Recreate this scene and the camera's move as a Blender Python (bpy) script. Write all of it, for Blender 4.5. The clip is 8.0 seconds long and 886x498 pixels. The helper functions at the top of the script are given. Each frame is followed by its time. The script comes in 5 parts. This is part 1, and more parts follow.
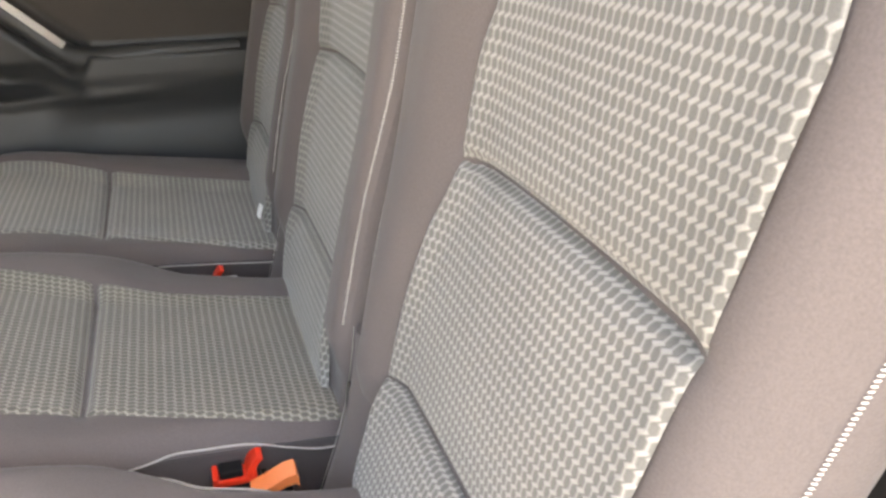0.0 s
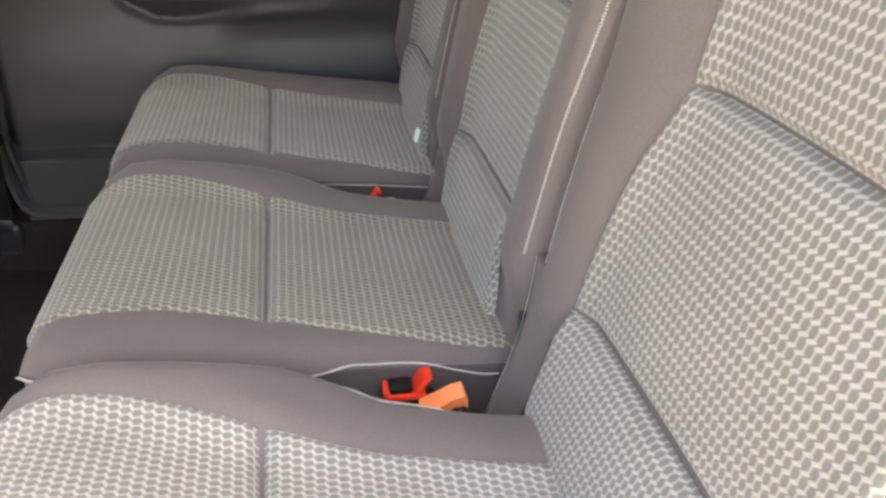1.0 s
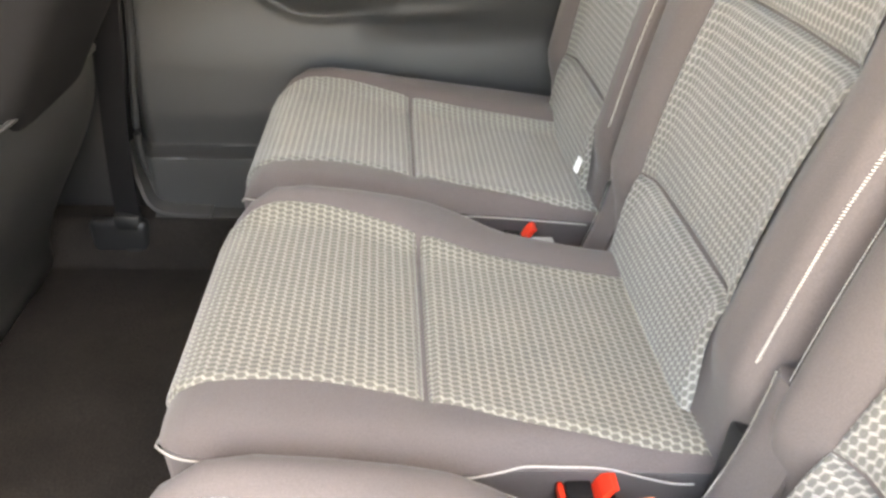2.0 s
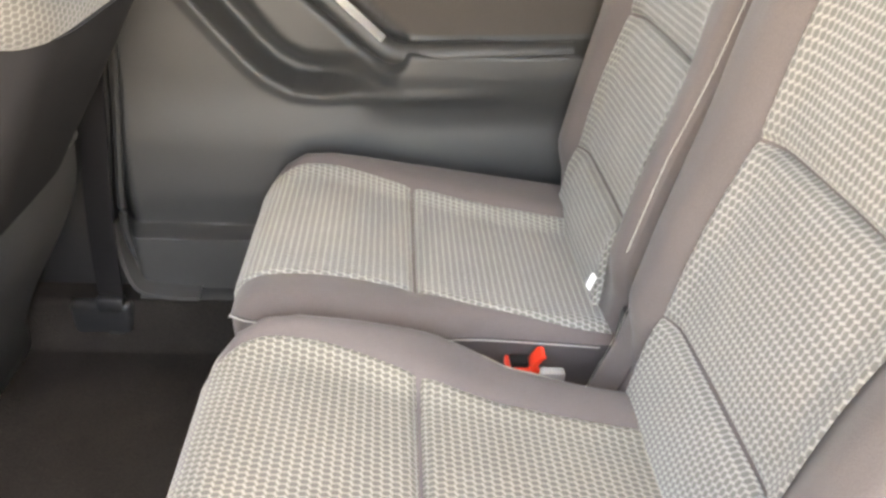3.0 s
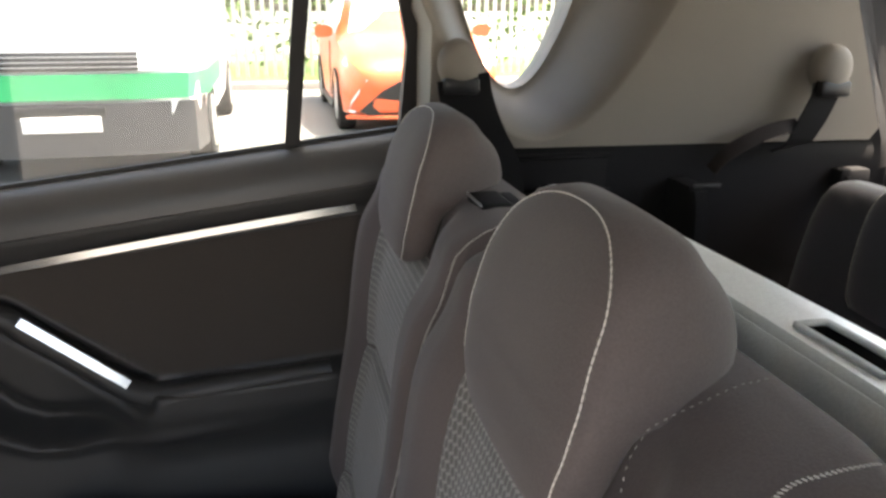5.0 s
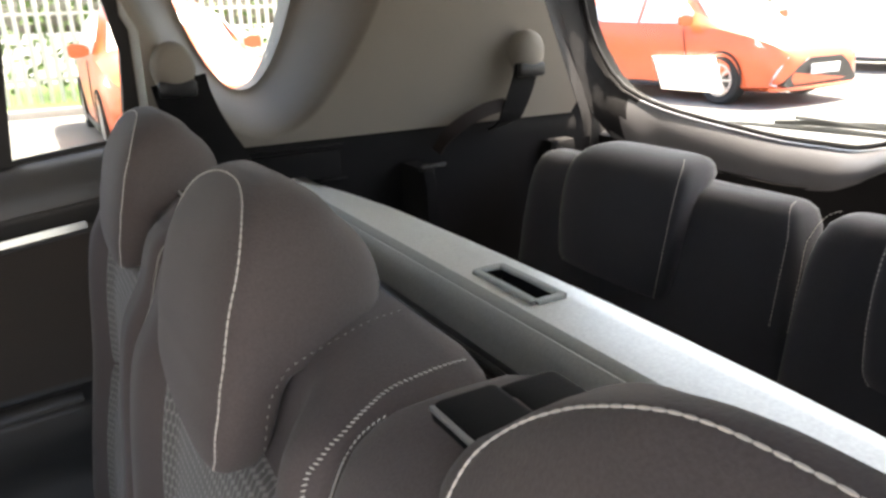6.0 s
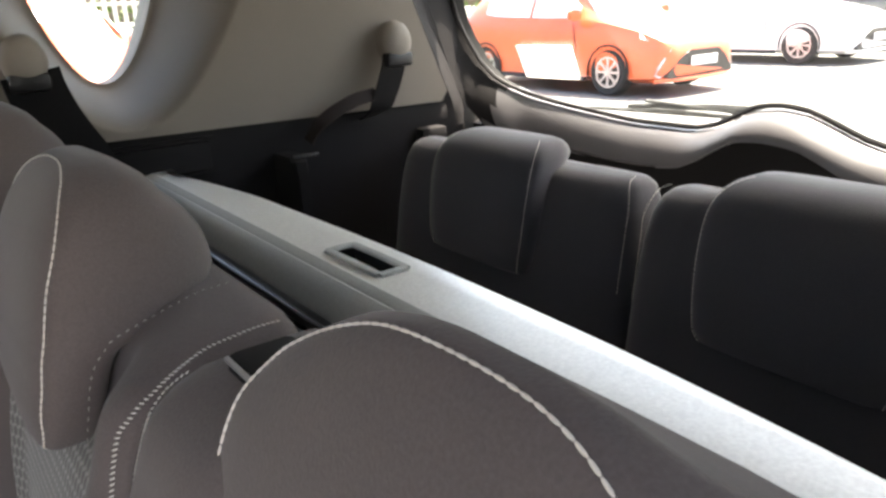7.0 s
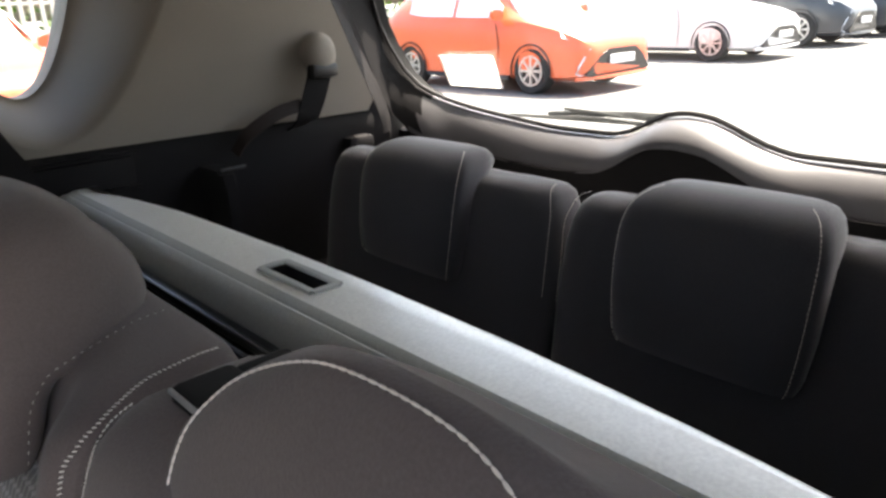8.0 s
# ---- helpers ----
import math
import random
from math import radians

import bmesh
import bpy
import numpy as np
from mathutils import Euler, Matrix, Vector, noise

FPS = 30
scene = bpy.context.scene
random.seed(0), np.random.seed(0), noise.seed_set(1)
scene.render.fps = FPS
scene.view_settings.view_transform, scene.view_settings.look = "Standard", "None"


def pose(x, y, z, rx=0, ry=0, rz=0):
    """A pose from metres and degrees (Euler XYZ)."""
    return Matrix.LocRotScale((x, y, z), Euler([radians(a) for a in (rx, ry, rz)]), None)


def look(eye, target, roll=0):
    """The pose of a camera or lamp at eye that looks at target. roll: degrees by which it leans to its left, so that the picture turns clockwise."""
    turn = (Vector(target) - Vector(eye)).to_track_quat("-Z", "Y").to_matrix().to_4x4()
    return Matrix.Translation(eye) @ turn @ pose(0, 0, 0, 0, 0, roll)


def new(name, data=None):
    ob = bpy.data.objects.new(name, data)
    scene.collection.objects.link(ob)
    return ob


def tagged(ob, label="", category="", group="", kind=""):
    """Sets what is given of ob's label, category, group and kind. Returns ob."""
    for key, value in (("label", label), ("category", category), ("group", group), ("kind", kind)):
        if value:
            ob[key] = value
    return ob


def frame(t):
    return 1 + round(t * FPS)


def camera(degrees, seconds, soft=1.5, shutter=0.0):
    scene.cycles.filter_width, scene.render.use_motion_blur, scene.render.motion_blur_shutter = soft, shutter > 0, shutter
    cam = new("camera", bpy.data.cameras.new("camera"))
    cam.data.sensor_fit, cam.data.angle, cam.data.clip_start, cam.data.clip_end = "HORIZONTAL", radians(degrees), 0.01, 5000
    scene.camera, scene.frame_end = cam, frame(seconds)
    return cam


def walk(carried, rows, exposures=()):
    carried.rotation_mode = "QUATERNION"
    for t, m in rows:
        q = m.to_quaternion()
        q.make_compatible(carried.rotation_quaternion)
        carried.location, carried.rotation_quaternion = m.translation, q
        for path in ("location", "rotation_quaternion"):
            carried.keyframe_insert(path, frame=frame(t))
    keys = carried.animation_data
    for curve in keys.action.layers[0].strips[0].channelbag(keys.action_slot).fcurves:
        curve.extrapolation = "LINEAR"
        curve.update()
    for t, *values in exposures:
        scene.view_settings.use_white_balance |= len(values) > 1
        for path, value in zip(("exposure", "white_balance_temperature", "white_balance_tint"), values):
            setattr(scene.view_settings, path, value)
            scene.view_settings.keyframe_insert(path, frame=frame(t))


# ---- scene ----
cam = camera(62.2, 8.0, soft=2.8)
PATH = [
    (0, (0.359, -0.841, 0.854), (1.014, 0.85, 0.01), 2.7),
    (0.5, (0.328, -0.836, 0.843), (0.871, 0.839, -0.107), 2.8),
    (1, (0.286, -0.809, 0.837), (0.656, 0.877, -0.173), 2.7),
    (1.5, (0.249, -0.758, 0.833), (0.476, 0.929, -0.217), 2.9),
    (2, (0.205, -0.649, 0.852), (0.35, 1.032, -0.221), 3.0),
    (2.2, (0.194, -0.605, 0.863), (0.327, 1.087, -0.196), 3.1),
    (3.3, (0.213, -0.463, 0.98), (0.377, 1.229, -0.074), 4.6),
    (3.5, (0.236, -0.43, 1.01), (0.421, 1.284, -0.004), 4.4),
    (4, (0.271, -0.401, 1.121), (0.526, 1.386, 0.261), 4.8),
    (4.2, (0.288, -0.401, 1.148), (0.549, 1.417, 0.356), 4.7),
    (5.3, (0.481, -0.421, 1.151), (1.023, 1.407, 0.548), -2.2),
    (5.5, (0.495, -0.441, 1.148), (1.161, 1.347, 0.548), -2.3),
    (6, (0.512, -0.482, 1.134), (1.419, 1.193, 0.523), -2.5),
    (6.5, (0.529, -0.524, 1.131), (1.563, 1.069, 0.505), -2.6),
    (7, (0.54, -0.54, 1.124), (1.651, 0.999, 0.494), -2.7),
    (7.5, (0.544, -0.536, 1.125), (1.738, 0.936, 0.489), -2.6),
    (8, (0.529, -0.557, 1.146), (1.784, 0.862, 0.503), -2.7),
]
EXPOSURES = [(0.0, 4.08, 8450, 11), (1.0, 4.18, 8500, 11), (2.2, 5.26, 9000, 10), (3.5, 5.46, 8600, 13), (4.2, 4.37, 8400, 13), (5.3, 2.78, 7300, 13), (6.9, 2.88, 7300, 13), (7.5, 2.60, 7200, 14), (8.0, 2.42, 7100, 14)]
walk(cam, [(t, look(eye, target, roll)) for t, eye, target, roll in PATH], EXPOSURES)

# ---- light ----
world = bpy.data.worlds.new("world")
scene.world = world
world.use_nodes = True
wn = world.node_tree.nodes
sky = wn.new("ShaderNodeTexSky")
sky.sky_type = 'NISHITA'
sky.sun_disc = False
SUN_EL, SUN_AZ = radians(66), radians(90)      # azimuth from +y towards +x
sky.sun_elevation, sky.sun_rotation = SUN_EL, SUN_AZ
sky.air_density, sky.dust_density = 1.0, 5.0
wn["Background"].inputs["Strength"].default_value = 0.15
world.node_tree.links.new(sky.outputs["Color"], wn["Background"].inputs["Color"])
sun = new("sun", bpy.data.lights.new("sun", 'SUN'))
sun.data.energy, sun.data.angle, sun.data.color = 5.0, radians(0.6), (1.0, 0.95, 0.87)
sun_way = Vector((math.sin(SUN_AZ) * math.cos(SUN_EL), math.cos(SUN_AZ) * math.cos(SUN_EL), math.sin(SUN_EL)))
sun.matrix_basis = look(sun_way * 30, (0, 0, 0))


# ---- materials ----
def shader(name, color, rough=0.6, metal=0.0, spec=0.5, fine=0.0, fine_size=0.002, blotch=0.12, blotch_size=0.15, bump=0.0, sheen=0.0, coat=0.0, coat_rough=0.36):
    """A surface with colour variation at two scales and a fine relief."""
    m = bpy.data.materials.new(name)
    m.use_nodes = True
    nt = m.node_tree
    p = nt.nodes["Principled BSDF"]
    p.inputs["Roughness"].default_value = rough
    p.inputs["Metallic"].default_value = metal
    p.inputs["Specular IOR Level"].default_value = spec
    p.inputs["Sheen Weight"].default_value = sheen
    p.inputs["Coat Weight"].default_value = coat
    p.inputs["Coat Roughness"].default_value = coat_rough
    p.inputs["Coat IOR"].default_value = 1.5 if coat < 1 else 2.1
    co = nt.nodes.new("ShaderNodeTexCoord")
    big = nt.nodes.new("ShaderNodeTexNoise")
    big.inputs["Scale"].default_value = 1.0 / blotch_size
    big.inputs["Detail"].default_value = 4
    small = nt.nodes.new("ShaderNodeTexNoise")
    small.inputs["Scale"].default_value = 1.0 / fine_size
    small.inputs["Detail"].default_value = 2
    for n in (big, small):
        nt.links.new(co.outputs["Object"], n.inputs["Vector"])
    mix = nt.nodes.new("ShaderNodeMath")
    mix.operation = 'MULTIPLY_ADD'
    nt.links.new(big.outputs["Fac"], mix.inputs[0])
    mix.inputs[1].default_value = 2 * blotch
    mix.inputs[2].default_value = 1 - blotch
    mix2 = nt.nodes.new("ShaderNodeMath")
    mix2.operation = 'MULTIPLY_ADD'
    nt.links.new(small.outputs["Fac"], mix2.inputs[0])
    mix2.inputs[1].default_value = 2 * fine
    mix2.inputs[2].default_value = 1 - fine
    mul = nt.nodes.new("ShaderNodeMath")
    mul.operation = 'MULTIPLY'
    nt.links.new(mix.outputs[0], mul.inputs[0])
    nt.links.new(mix2.outputs[0], mul.inputs[1])
    scale = nt.nodes.new("ShaderNodeVectorMath")
    scale.operation = 'SCALE'
    scale.inputs[0].default_value = color
    nt.links.new(mul.outputs[0], scale.inputs["Scale"])
    nt.links.new(scale.outputs[0], p.inputs["Base Color"])
    if bump:
        b = nt.nodes.new("ShaderNodeBump")
        b.inputs["Strength"].default_value = bump
        b.inputs["Distance"].default_value = fine_size * 0.5
        nt.links.new(small.outputs["Fac"], b.inputs["Height"])
        nt.links.new(b.outputs[0], p.inputs["Normal"])
    return m


def woven(name, light, dark, rise=0.0098, across=0.0071, step=0.0033):
    """Cloth with pale stair-stepped threads: long thin uprights joined by short thick treads; UV is in metres."""
    m = bpy.data.materials.new(name)
    m.use_nodes = True
    nt = m.node_tree
    p = nt.nodes["Principled BSDF"]
    p.inputs["Roughness"].default_value = 0.85
    p.inputs["Specular IOR Level"].default_value = 0.25
    p.inputs["Sheen Weight"].default_value = 0.2

    def calc(op, a, b=None, c=None):
        n = nt.nodes.new("ShaderNodeMath")
        n.operation = op
        for k, v in enumerate((a, b, c)):
            if v is None:
                continue
            if isinstance(v, (int, float)):
                n.inputs[k].default_value = v
            else:
                nt.links.new(v, n.inputs[k])
        return n.outputs[0]

    def ramp(value, lo, hi):
        n = nt.nodes.new("ShaderNodeMapRange")
        n.interpolation_type = 'SMOOTHSTEP'
        n.inputs["From Min"].default_value, n.inputs["From Max"].default_value = lo, hi
        nt.links.new(value, n.inputs["Value"])
        return n.outputs["Result"]

    uv = nt.nodes.new("ShaderNodeUVMap")
    warp = nt.nodes.new("ShaderNodeTexNoise")
    warp.inputs["Scale"].default_value = 70
    nt.links.new(uv.outputs[0], warp.inputs["Vector"])
    xyz = nt.nodes.new("ShaderNodeSeparateXYZ")
    nt.links.new(uv.outputs[0], xyz.inputs[0])
    v = calc('MULTIPLY_ADD', warp.outputs["Fac"], 0.14, calc('DIVIDE', xyz.outputs[1], rise))
    vf = calc('FRACT', v)
    tread = ramp(vf, 0.62, 0.96)
    stair = calc('ADD', calc('FLOOR', v), tread)
    u = calc('MULTIPLY_ADD', warp.outputs["Fac"], 0.16, calc('DIVIDE', xyz.outputs[0], across))
    u = calc('MULTIPLY_ADD', stair, -step / across, u)
    d = calc('MULTIPLY', calc('ABSOLUTE', calc('SUBTRACT', calc('FRACT', u), 0.5)), 2.0)
    bulge = calc('MULTIPLY', ramp(calc('ABSOLUTE', calc('SUBTRACT', vf, 0.78)), 0.30, 0.06), 0.50)
    mask = calc('MULTIPLY', ramp(calc('ADD', d, bulge), 0.46, 1.08), calc('MULTIPLY_ADD', bulge, 0.30, 0.85))
    soil = nt.nodes.new("ShaderNodeTexNoise")
    soil.inputs["Scale"].default_value = 9
    soil.inputs["Detail"].default_value = 5
    nt.links.new(uv.outputs[0], soil.inputs["Vector"])
    yarn = nt.nodes.new("ShaderNodeTexNoise")
    yarn.inputs["Scale"].default_value = 900
    nt.links.new(uv.outputs[0], yarn.inputs["Vector"])
    gain = calc('MULTIPLY', calc('MULTIPLY_ADD', soil.outputs["Fac"], 0.35, 0.82), calc('MULTIPLY_ADD', yarn.outputs["Fac"], 0.36, 0.82))
    mix = nt.nodes.new("ShaderNodeMix")
    mix.data_type = 'RGBA'
    mix.inputs["A"].default_value = (*dark, 1)
    mix.inputs["B"].default_value = (*light, 1)
    nt.links.new(mask, mix.inputs["Factor"])
    s = nt.nodes.new("ShaderNodeVectorMath")
    s.operation = 'SCALE'
    nt.links.new(mix.outputs["Result"], s.inputs[0])
    nt.links.new(gain, s.inputs["Scale"])
    nt.links.new(s.outputs[0], p.inputs["Base Color"])
    b = nt.nodes.new("ShaderNodeBump")
    b.inputs["Strength"].default_value = 0.4
    b.inputs["Distance"].default_value = 0.0012
    nt.links.new(mask, b.inputs["Height"])
    nt.links.new(b.outputs[0], p.inputs["Normal"])
    return m


def glass(name, tint=(1, 1, 1), rough=0.0):
    m = bpy.data.materials.new(name)
    m.use_nodes = True
    nt = m.node_tree
    nt.nodes.remove(nt.nodes["Principled BSDF"])
    tr = nt.nodes.new("ShaderNodeBsdfTransparent")
    tr.inputs[0].default_value = (*tint, 1)
    gl = nt.nodes.new("ShaderNodeBsdfGlossy")
    gl.inputs["Roughness"].default_value = rough
    fr = nt.nodes.new("ShaderNodeLayerWeight")
    fr.inputs[0].default_value = 0.35
    low = nt.nodes.new("ShaderNodeMath")
    low.operation = 'POWER'
    nt.links.new(fr.outputs["Facing"], low.inputs[0])
    low.inputs[1].default_value = 3.0
    gain = nt.nodes.new("ShaderNodeMath")
    gain.operation = 'MULTIPLY_ADD'
    nt.links.new(low.outputs[0], gain.inputs[0])
    gain.inputs[1].default_value, gain.inputs[2].default_value = 0.5, 0.04
    mx = nt.nodes.new("ShaderNodeMixShader")
    nt.links.new(gain.outputs[0], mx.inputs[0])
    nt.links.new(tr.outputs[0], mx.inputs[1])
    nt.links.new(gl.outputs[0], mx.inputs[2])
    nt.links.new(mx.outputs[0], nt.nodes["Material Output"].inputs["Surface"])
    return m


CLOTH = shader("grey_seat_cloth", (0.1045, 0.0872, 0.0830), 0.85, fine=0.22, fine_size=0.0016, blotch=0.12, bump=0.35, sheen=0.12, spec=0.3)
# same cloth as the second row, with the rear's shade put into its colour
CLOTH_R3 = shader("shaded_seat_cloth", (0.041, 0.0405, 0.047), 0.8, fine=0.22, fine_size=0.0016, blotch=0.10, bump=0.35, sheen=0.35, spec=0.3)
FABRIC = woven("zigzag_fabric", (0.288, 0.274, 0.251), (0.125, 0.120, 0.109))
FABRIC_SOILED = woven("soiled_zigzag_fabric", (0.255, 0.236, 0.198), (0.106, 0.097, 0.080))
# zigzag fabric again, darkened to stand in for shade on the front seat
FABRIC_SHADED = woven("shaded_front_seat_fabric", (0.150, 0.144, 0.132), (0.070, 0.066, 0.059))
THREAD = shader("white_thread", (0.72, 0.68, 0.62), 0.7, fine=0.2, fine_size=0.0008, blotch=0.1)
PIPING = shader("pale_piping", (0.38, 0.36, 0.33), 0.6, fine=0.1, fine_size=0.001, blotch=0.1)
PLASTIC = shader("grained_dark_plastic", (0.032, 0.032, 0.0315), 0.5, fine=0.12, fine_size=0.0012, blotch=0.08, bump=0.25, spec=0.45)
PLASTIC_SOFT = shader("soft_touch_sill_plastic", (0.062, 0.060, 0.058), 0.38, fine=0.10, fine_size=0.0012, blotch=0.06, bump=0.2, spec=0.5)
BLACK = shader("black_trim_plastic", (0.012, 0.012, 0.013), 0.4, fine=0.1, fine_size=0.001, blotch=0.1, bump=0.12)
LACQUER = shader("glossy_black_plastic", (0.010, 0.010, 0.011), 0.28, fine=0.05, fine_size=0.001, blotch=0.1)
# the black surround's plastic, lightened where sun falls on the ledge
TAILTRIM_LIT = shader("lit_tailgate_trim_plastic", (0.092, 0.092, 0.096), 0.40, fine=0.1, fine_size=0.0012, blotch=0.08, bump=0.12, spec=0.7)
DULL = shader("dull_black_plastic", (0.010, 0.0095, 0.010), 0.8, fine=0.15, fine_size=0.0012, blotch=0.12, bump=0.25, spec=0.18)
INSERT = shader("brown_grey_door_cloth", (0.050, 0.043, 0.038), 0.85, fine=0.2, fine_size=0.0016, blotch=0.1, bump=0.3, sheen=0.2, spec=0.2)
CHROME = shader("satin_chrome", (0.62, 0.61, 0.59), 0.18, metal=1.0, fine=0.03, blotch=0.05)
ALU = shader("dull_silver_plastic", (0.36, 0.36, 0.36), 0.4, metal=0.5, fine=0.03, blotch=0.05)
BEIGE = shader("pale_beige_trim", (0.245, 0.218, 0.185), 0.6, fine=0.06, fine_size=0.0012, blotch=0.06, bump=0.15, spec=0.35)
LINING = shader("pale_headlining_cloth", (0.52, 0.515, 0.50), 0.9, fine=0.10, fine_size=0.002, blotch=0.06, bump=0.3)
CARPET = shader("dark_carpet", (0.017, 0.0145, 0.0128), 0.95, fine=0.5, fine_size=0.004, blotch=0.55, blotch_size=0.12, bump=0.8, spec=0.1)
# top vinyl paled and coated to carry rear-window glare; the front stays darker
SHELFCLOTH = shader("glare_paled_felted_vinyl", (0.74, 0.76, 0.72), 0.40, fine=0.24, fine_size=0.003, blotch=0.10, bump=0.06, spec=1.0, coat=1.0, coat_rough=0.34)
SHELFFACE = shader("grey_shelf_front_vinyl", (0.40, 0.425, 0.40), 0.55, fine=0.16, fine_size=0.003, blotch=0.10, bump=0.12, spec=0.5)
WEB = shader("black_belt_webbing", (0.006, 0.0055, 0.006), 0.75, fine=0.3, fine_size=0.0014, blotch=0.1, bump=0.4, spec=0.2)
WEB_BROWN = shader("brown_belt_webbing", (0.016, 0.0105, 0.009), 0.75, fine=0.3, fine_size=0.0014, blotch=0.1, bump=0.4, spec=0.25)
RED = shader("red_buckle_plastic", (0.80, 0.045, 0.02), 0.4, fine=0.05, blotch=0.05)
ORANGE_TAG = shader("orange_buckle_plastic", (0.85, 0.24, 0.08), 0.45, fine=0.05, blotch=0.05)
PAPER = shader("white_label", (0.85, 0.85, 0.83), 0.6, fine=0.04, blotch=0.03)
NOTICE = bpy.data.materials.new("backlit_paper")
NOTICE.use_nodes = True
_n = NOTICE.node_tree
_t = _n.nodes.new("ShaderNodeBsdfTranslucent")
_t.inputs[0].default_value = (0.85, 0.83, 0.78, 1)
_m = _n.nodes.new("ShaderNodeMixShader")
_m.inputs[0].default_value = 0.7
_n.links.new(_n.nodes["Principled BSDF"].outputs[0], _m.inputs[1])
_n.links.new(_t.outputs[0], _m.inputs[2])
_c = _n.nodes.new("ShaderNodeBsdfTransparent")
_o = _n.nodes.new("ShaderNodeMixShader")
_o.inputs[0].default_value = 0.6
_n.links.new(_m.outputs[0], _o.inputs[1])
_n.links.new(_c.outputs[0], _o.inputs[2])
_n.links.new(_o.outputs[0], _n.nodes["Material Output"].inputs["Surface"])
GLASS = glass("window_glass", (0.93, 0.96, 0.95))
SIDE_GLASS = glass("side_window_glass", (0.78, 0.81, 0.80))
# wiper plastic lightened so its colour carries the outdoor glare
WIPER_PALED = shader("glare_paled_wiper_plastic", (0.13, 0.13, 0.13), 0.6, fine=0.2, fine_size=0.004, blotch=0.2)
RUBBER = shader("black_rubber", (0.013, 0.013, 0.013), 0.65, fine=0.1, blotch=0.1)

# ---- mesh helpers ----
ORIGIN = {}


def thing(name, at, label, category, group="", kind=""):
    ob = new(name)
    ob.empty_display_size = 0.05
    ob.location = at
    ORIGIN[ob] = Vector(at)
    return tagged(ob, label, category, group, kind)


def part(name, geo, material, parent=None, label="", flat=False):
    """One mesh object from (verts, faces[, uvs]) in world metres, under a thing or a part."""
    verts, faces = geo[0], geo[1]
    o = ORIGIN[parent] if parent else Vector((0, 0, 0))
    me = bpy.data.meshes.new(name)
    me.from_pydata([(v[0] - o.x, v[1] - o.y, v[2] - o.z) for v in verts], [], faces)
    if len(geo) > 2:
        lay = me.uv_layers.new(name="UVMap")
        uv = geo[2]
        for loop in me.loops:
            lay.data[loop.index].uv = uv[loop.vertex_index]
    bm = bmesh.new()
    bm.from_mesh(me)
    bmesh.ops.recalc_face_normals(bm, faces=bm.faces)
    bm.to_mesh(me)
    bm.free()
    if not flat:
        me.polygons.foreach_set("use_smooth", [True] * len(me.polygons))
        me.set_sharp_from_angle(angle=radians(38))
    me.materials.append(material)
    ob = new(name, me)
    if parent:
        ob.parent = parent
        ORIGIN[ob] = o
        if label:
            tagged(ob, label)
    return ob


def join(*geos):
    vs, fs = [], []
    for g in geos:
        k = len(vs)
        vs += list(g[0])
        fs += [tuple(i + k for i in f) for f in g[1]]
    return vs, fs


def loft(rings, closed=True, caps=True):
    n = len(rings[0])
    vs = [p for r in rings for p in r]
    fs = []
    for i in range(len(rings) - 1):
        for j in range(n if closed else n - 1):
            a, b = i * n + j, i * n + (j + 1) % n
            fs.append((a, b, b + n, a + n))
    if caps and closed:
        fs.append(tuple(range(n - 1, -1, -1)))
        fs.append(tuple((len(rings) - 1) * n + j for j in range(n)))
    return vs, fs


def slab(rows, back):
    """A sheet of rows of points, closed behind by the same points moved by back(p)."""
    n, m = len(rows[0]), len(rows)
    front = [p for r in rows for p in r]
    vs = front + [back(p) for p in front]
    k = n * m
    fs = []
    for i in range(m - 1):
        for j in range(n - 1):
            a = i * n + j
            fs.append((a, a + 1, a + n + 1, a + n))
            fs.append((k + a, k + a + n, k + a + n + 1, k + a + 1))
    edge = [j for j in range(n)] + [i * n + n - 1 for i in range(1, m)] + [(m - 1) * n + j for j in range(n - 2, -1, -1)] + [i * n for i in range(m - 2, 0, -1)]
    for a, b in zip(edge, edge[1:] + edge[:1]):
        fs.append((a, a + k, b + k, b))
    return vs, fs


def tube(points, r, n=8, flat=1.0):
    """A round rod along points; r may be a list."""
    pts = [Vector(p) for p in points]
    rings = []
    up = Vector((0, 0, 1))
    for i, p in enumerate(pts):
        d = (pts[min(i + 1, len(pts) - 1)] - pts[max(i - 1, 0)]).normalized()
        side = d.cross(up)
        if side.length < 0.05:
            side = d.cross(Vector((1, 0, 0)))
        side.normalize()
        top = side.cross(d).normalized()
        rr = r[i] if isinstance(r, (list, tuple)) else r
        rings.append([tuple(p + side * rr * math.cos(a) + top * rr * flat * math.sin(a)) for a in (2 * math.pi * k / n for k in range(n))])
    return loft(rings)


def resample(points, step):
    pts = [Vector(p) for p in points]
    out, carry = [pts[0]], 0.0
    for a, b in zip(pts, pts[1:]):
        d = (b - a).length
        s = step - carry
        while s <= d:
            out.append(a.lerp(b, s / d))
            s += step
        carry = d - (s - step)
    return out


def smooth_path(points, n=6):
    """Catmull-Rom through points."""
    p = [Vector(q) for q in points]
    p = [p[0] * 2 - p[1]] + p + [p[-1] * 2 - p[-2]]
    out = []
    for i in range(1, len(p) - 2):
        for k in range(n):
            t = k / n
            a, b, c, d = p[i - 1], p[i], p[i + 1], p[i + 2]
            out.append(0.5 * ((2 * b) + (c - a) * t + (2 * a - 5 * b + 4 * c - d) * t * t + (3 * b - a - 3 * c + d) * t ** 3))
    out.append(p[-2])
    return out


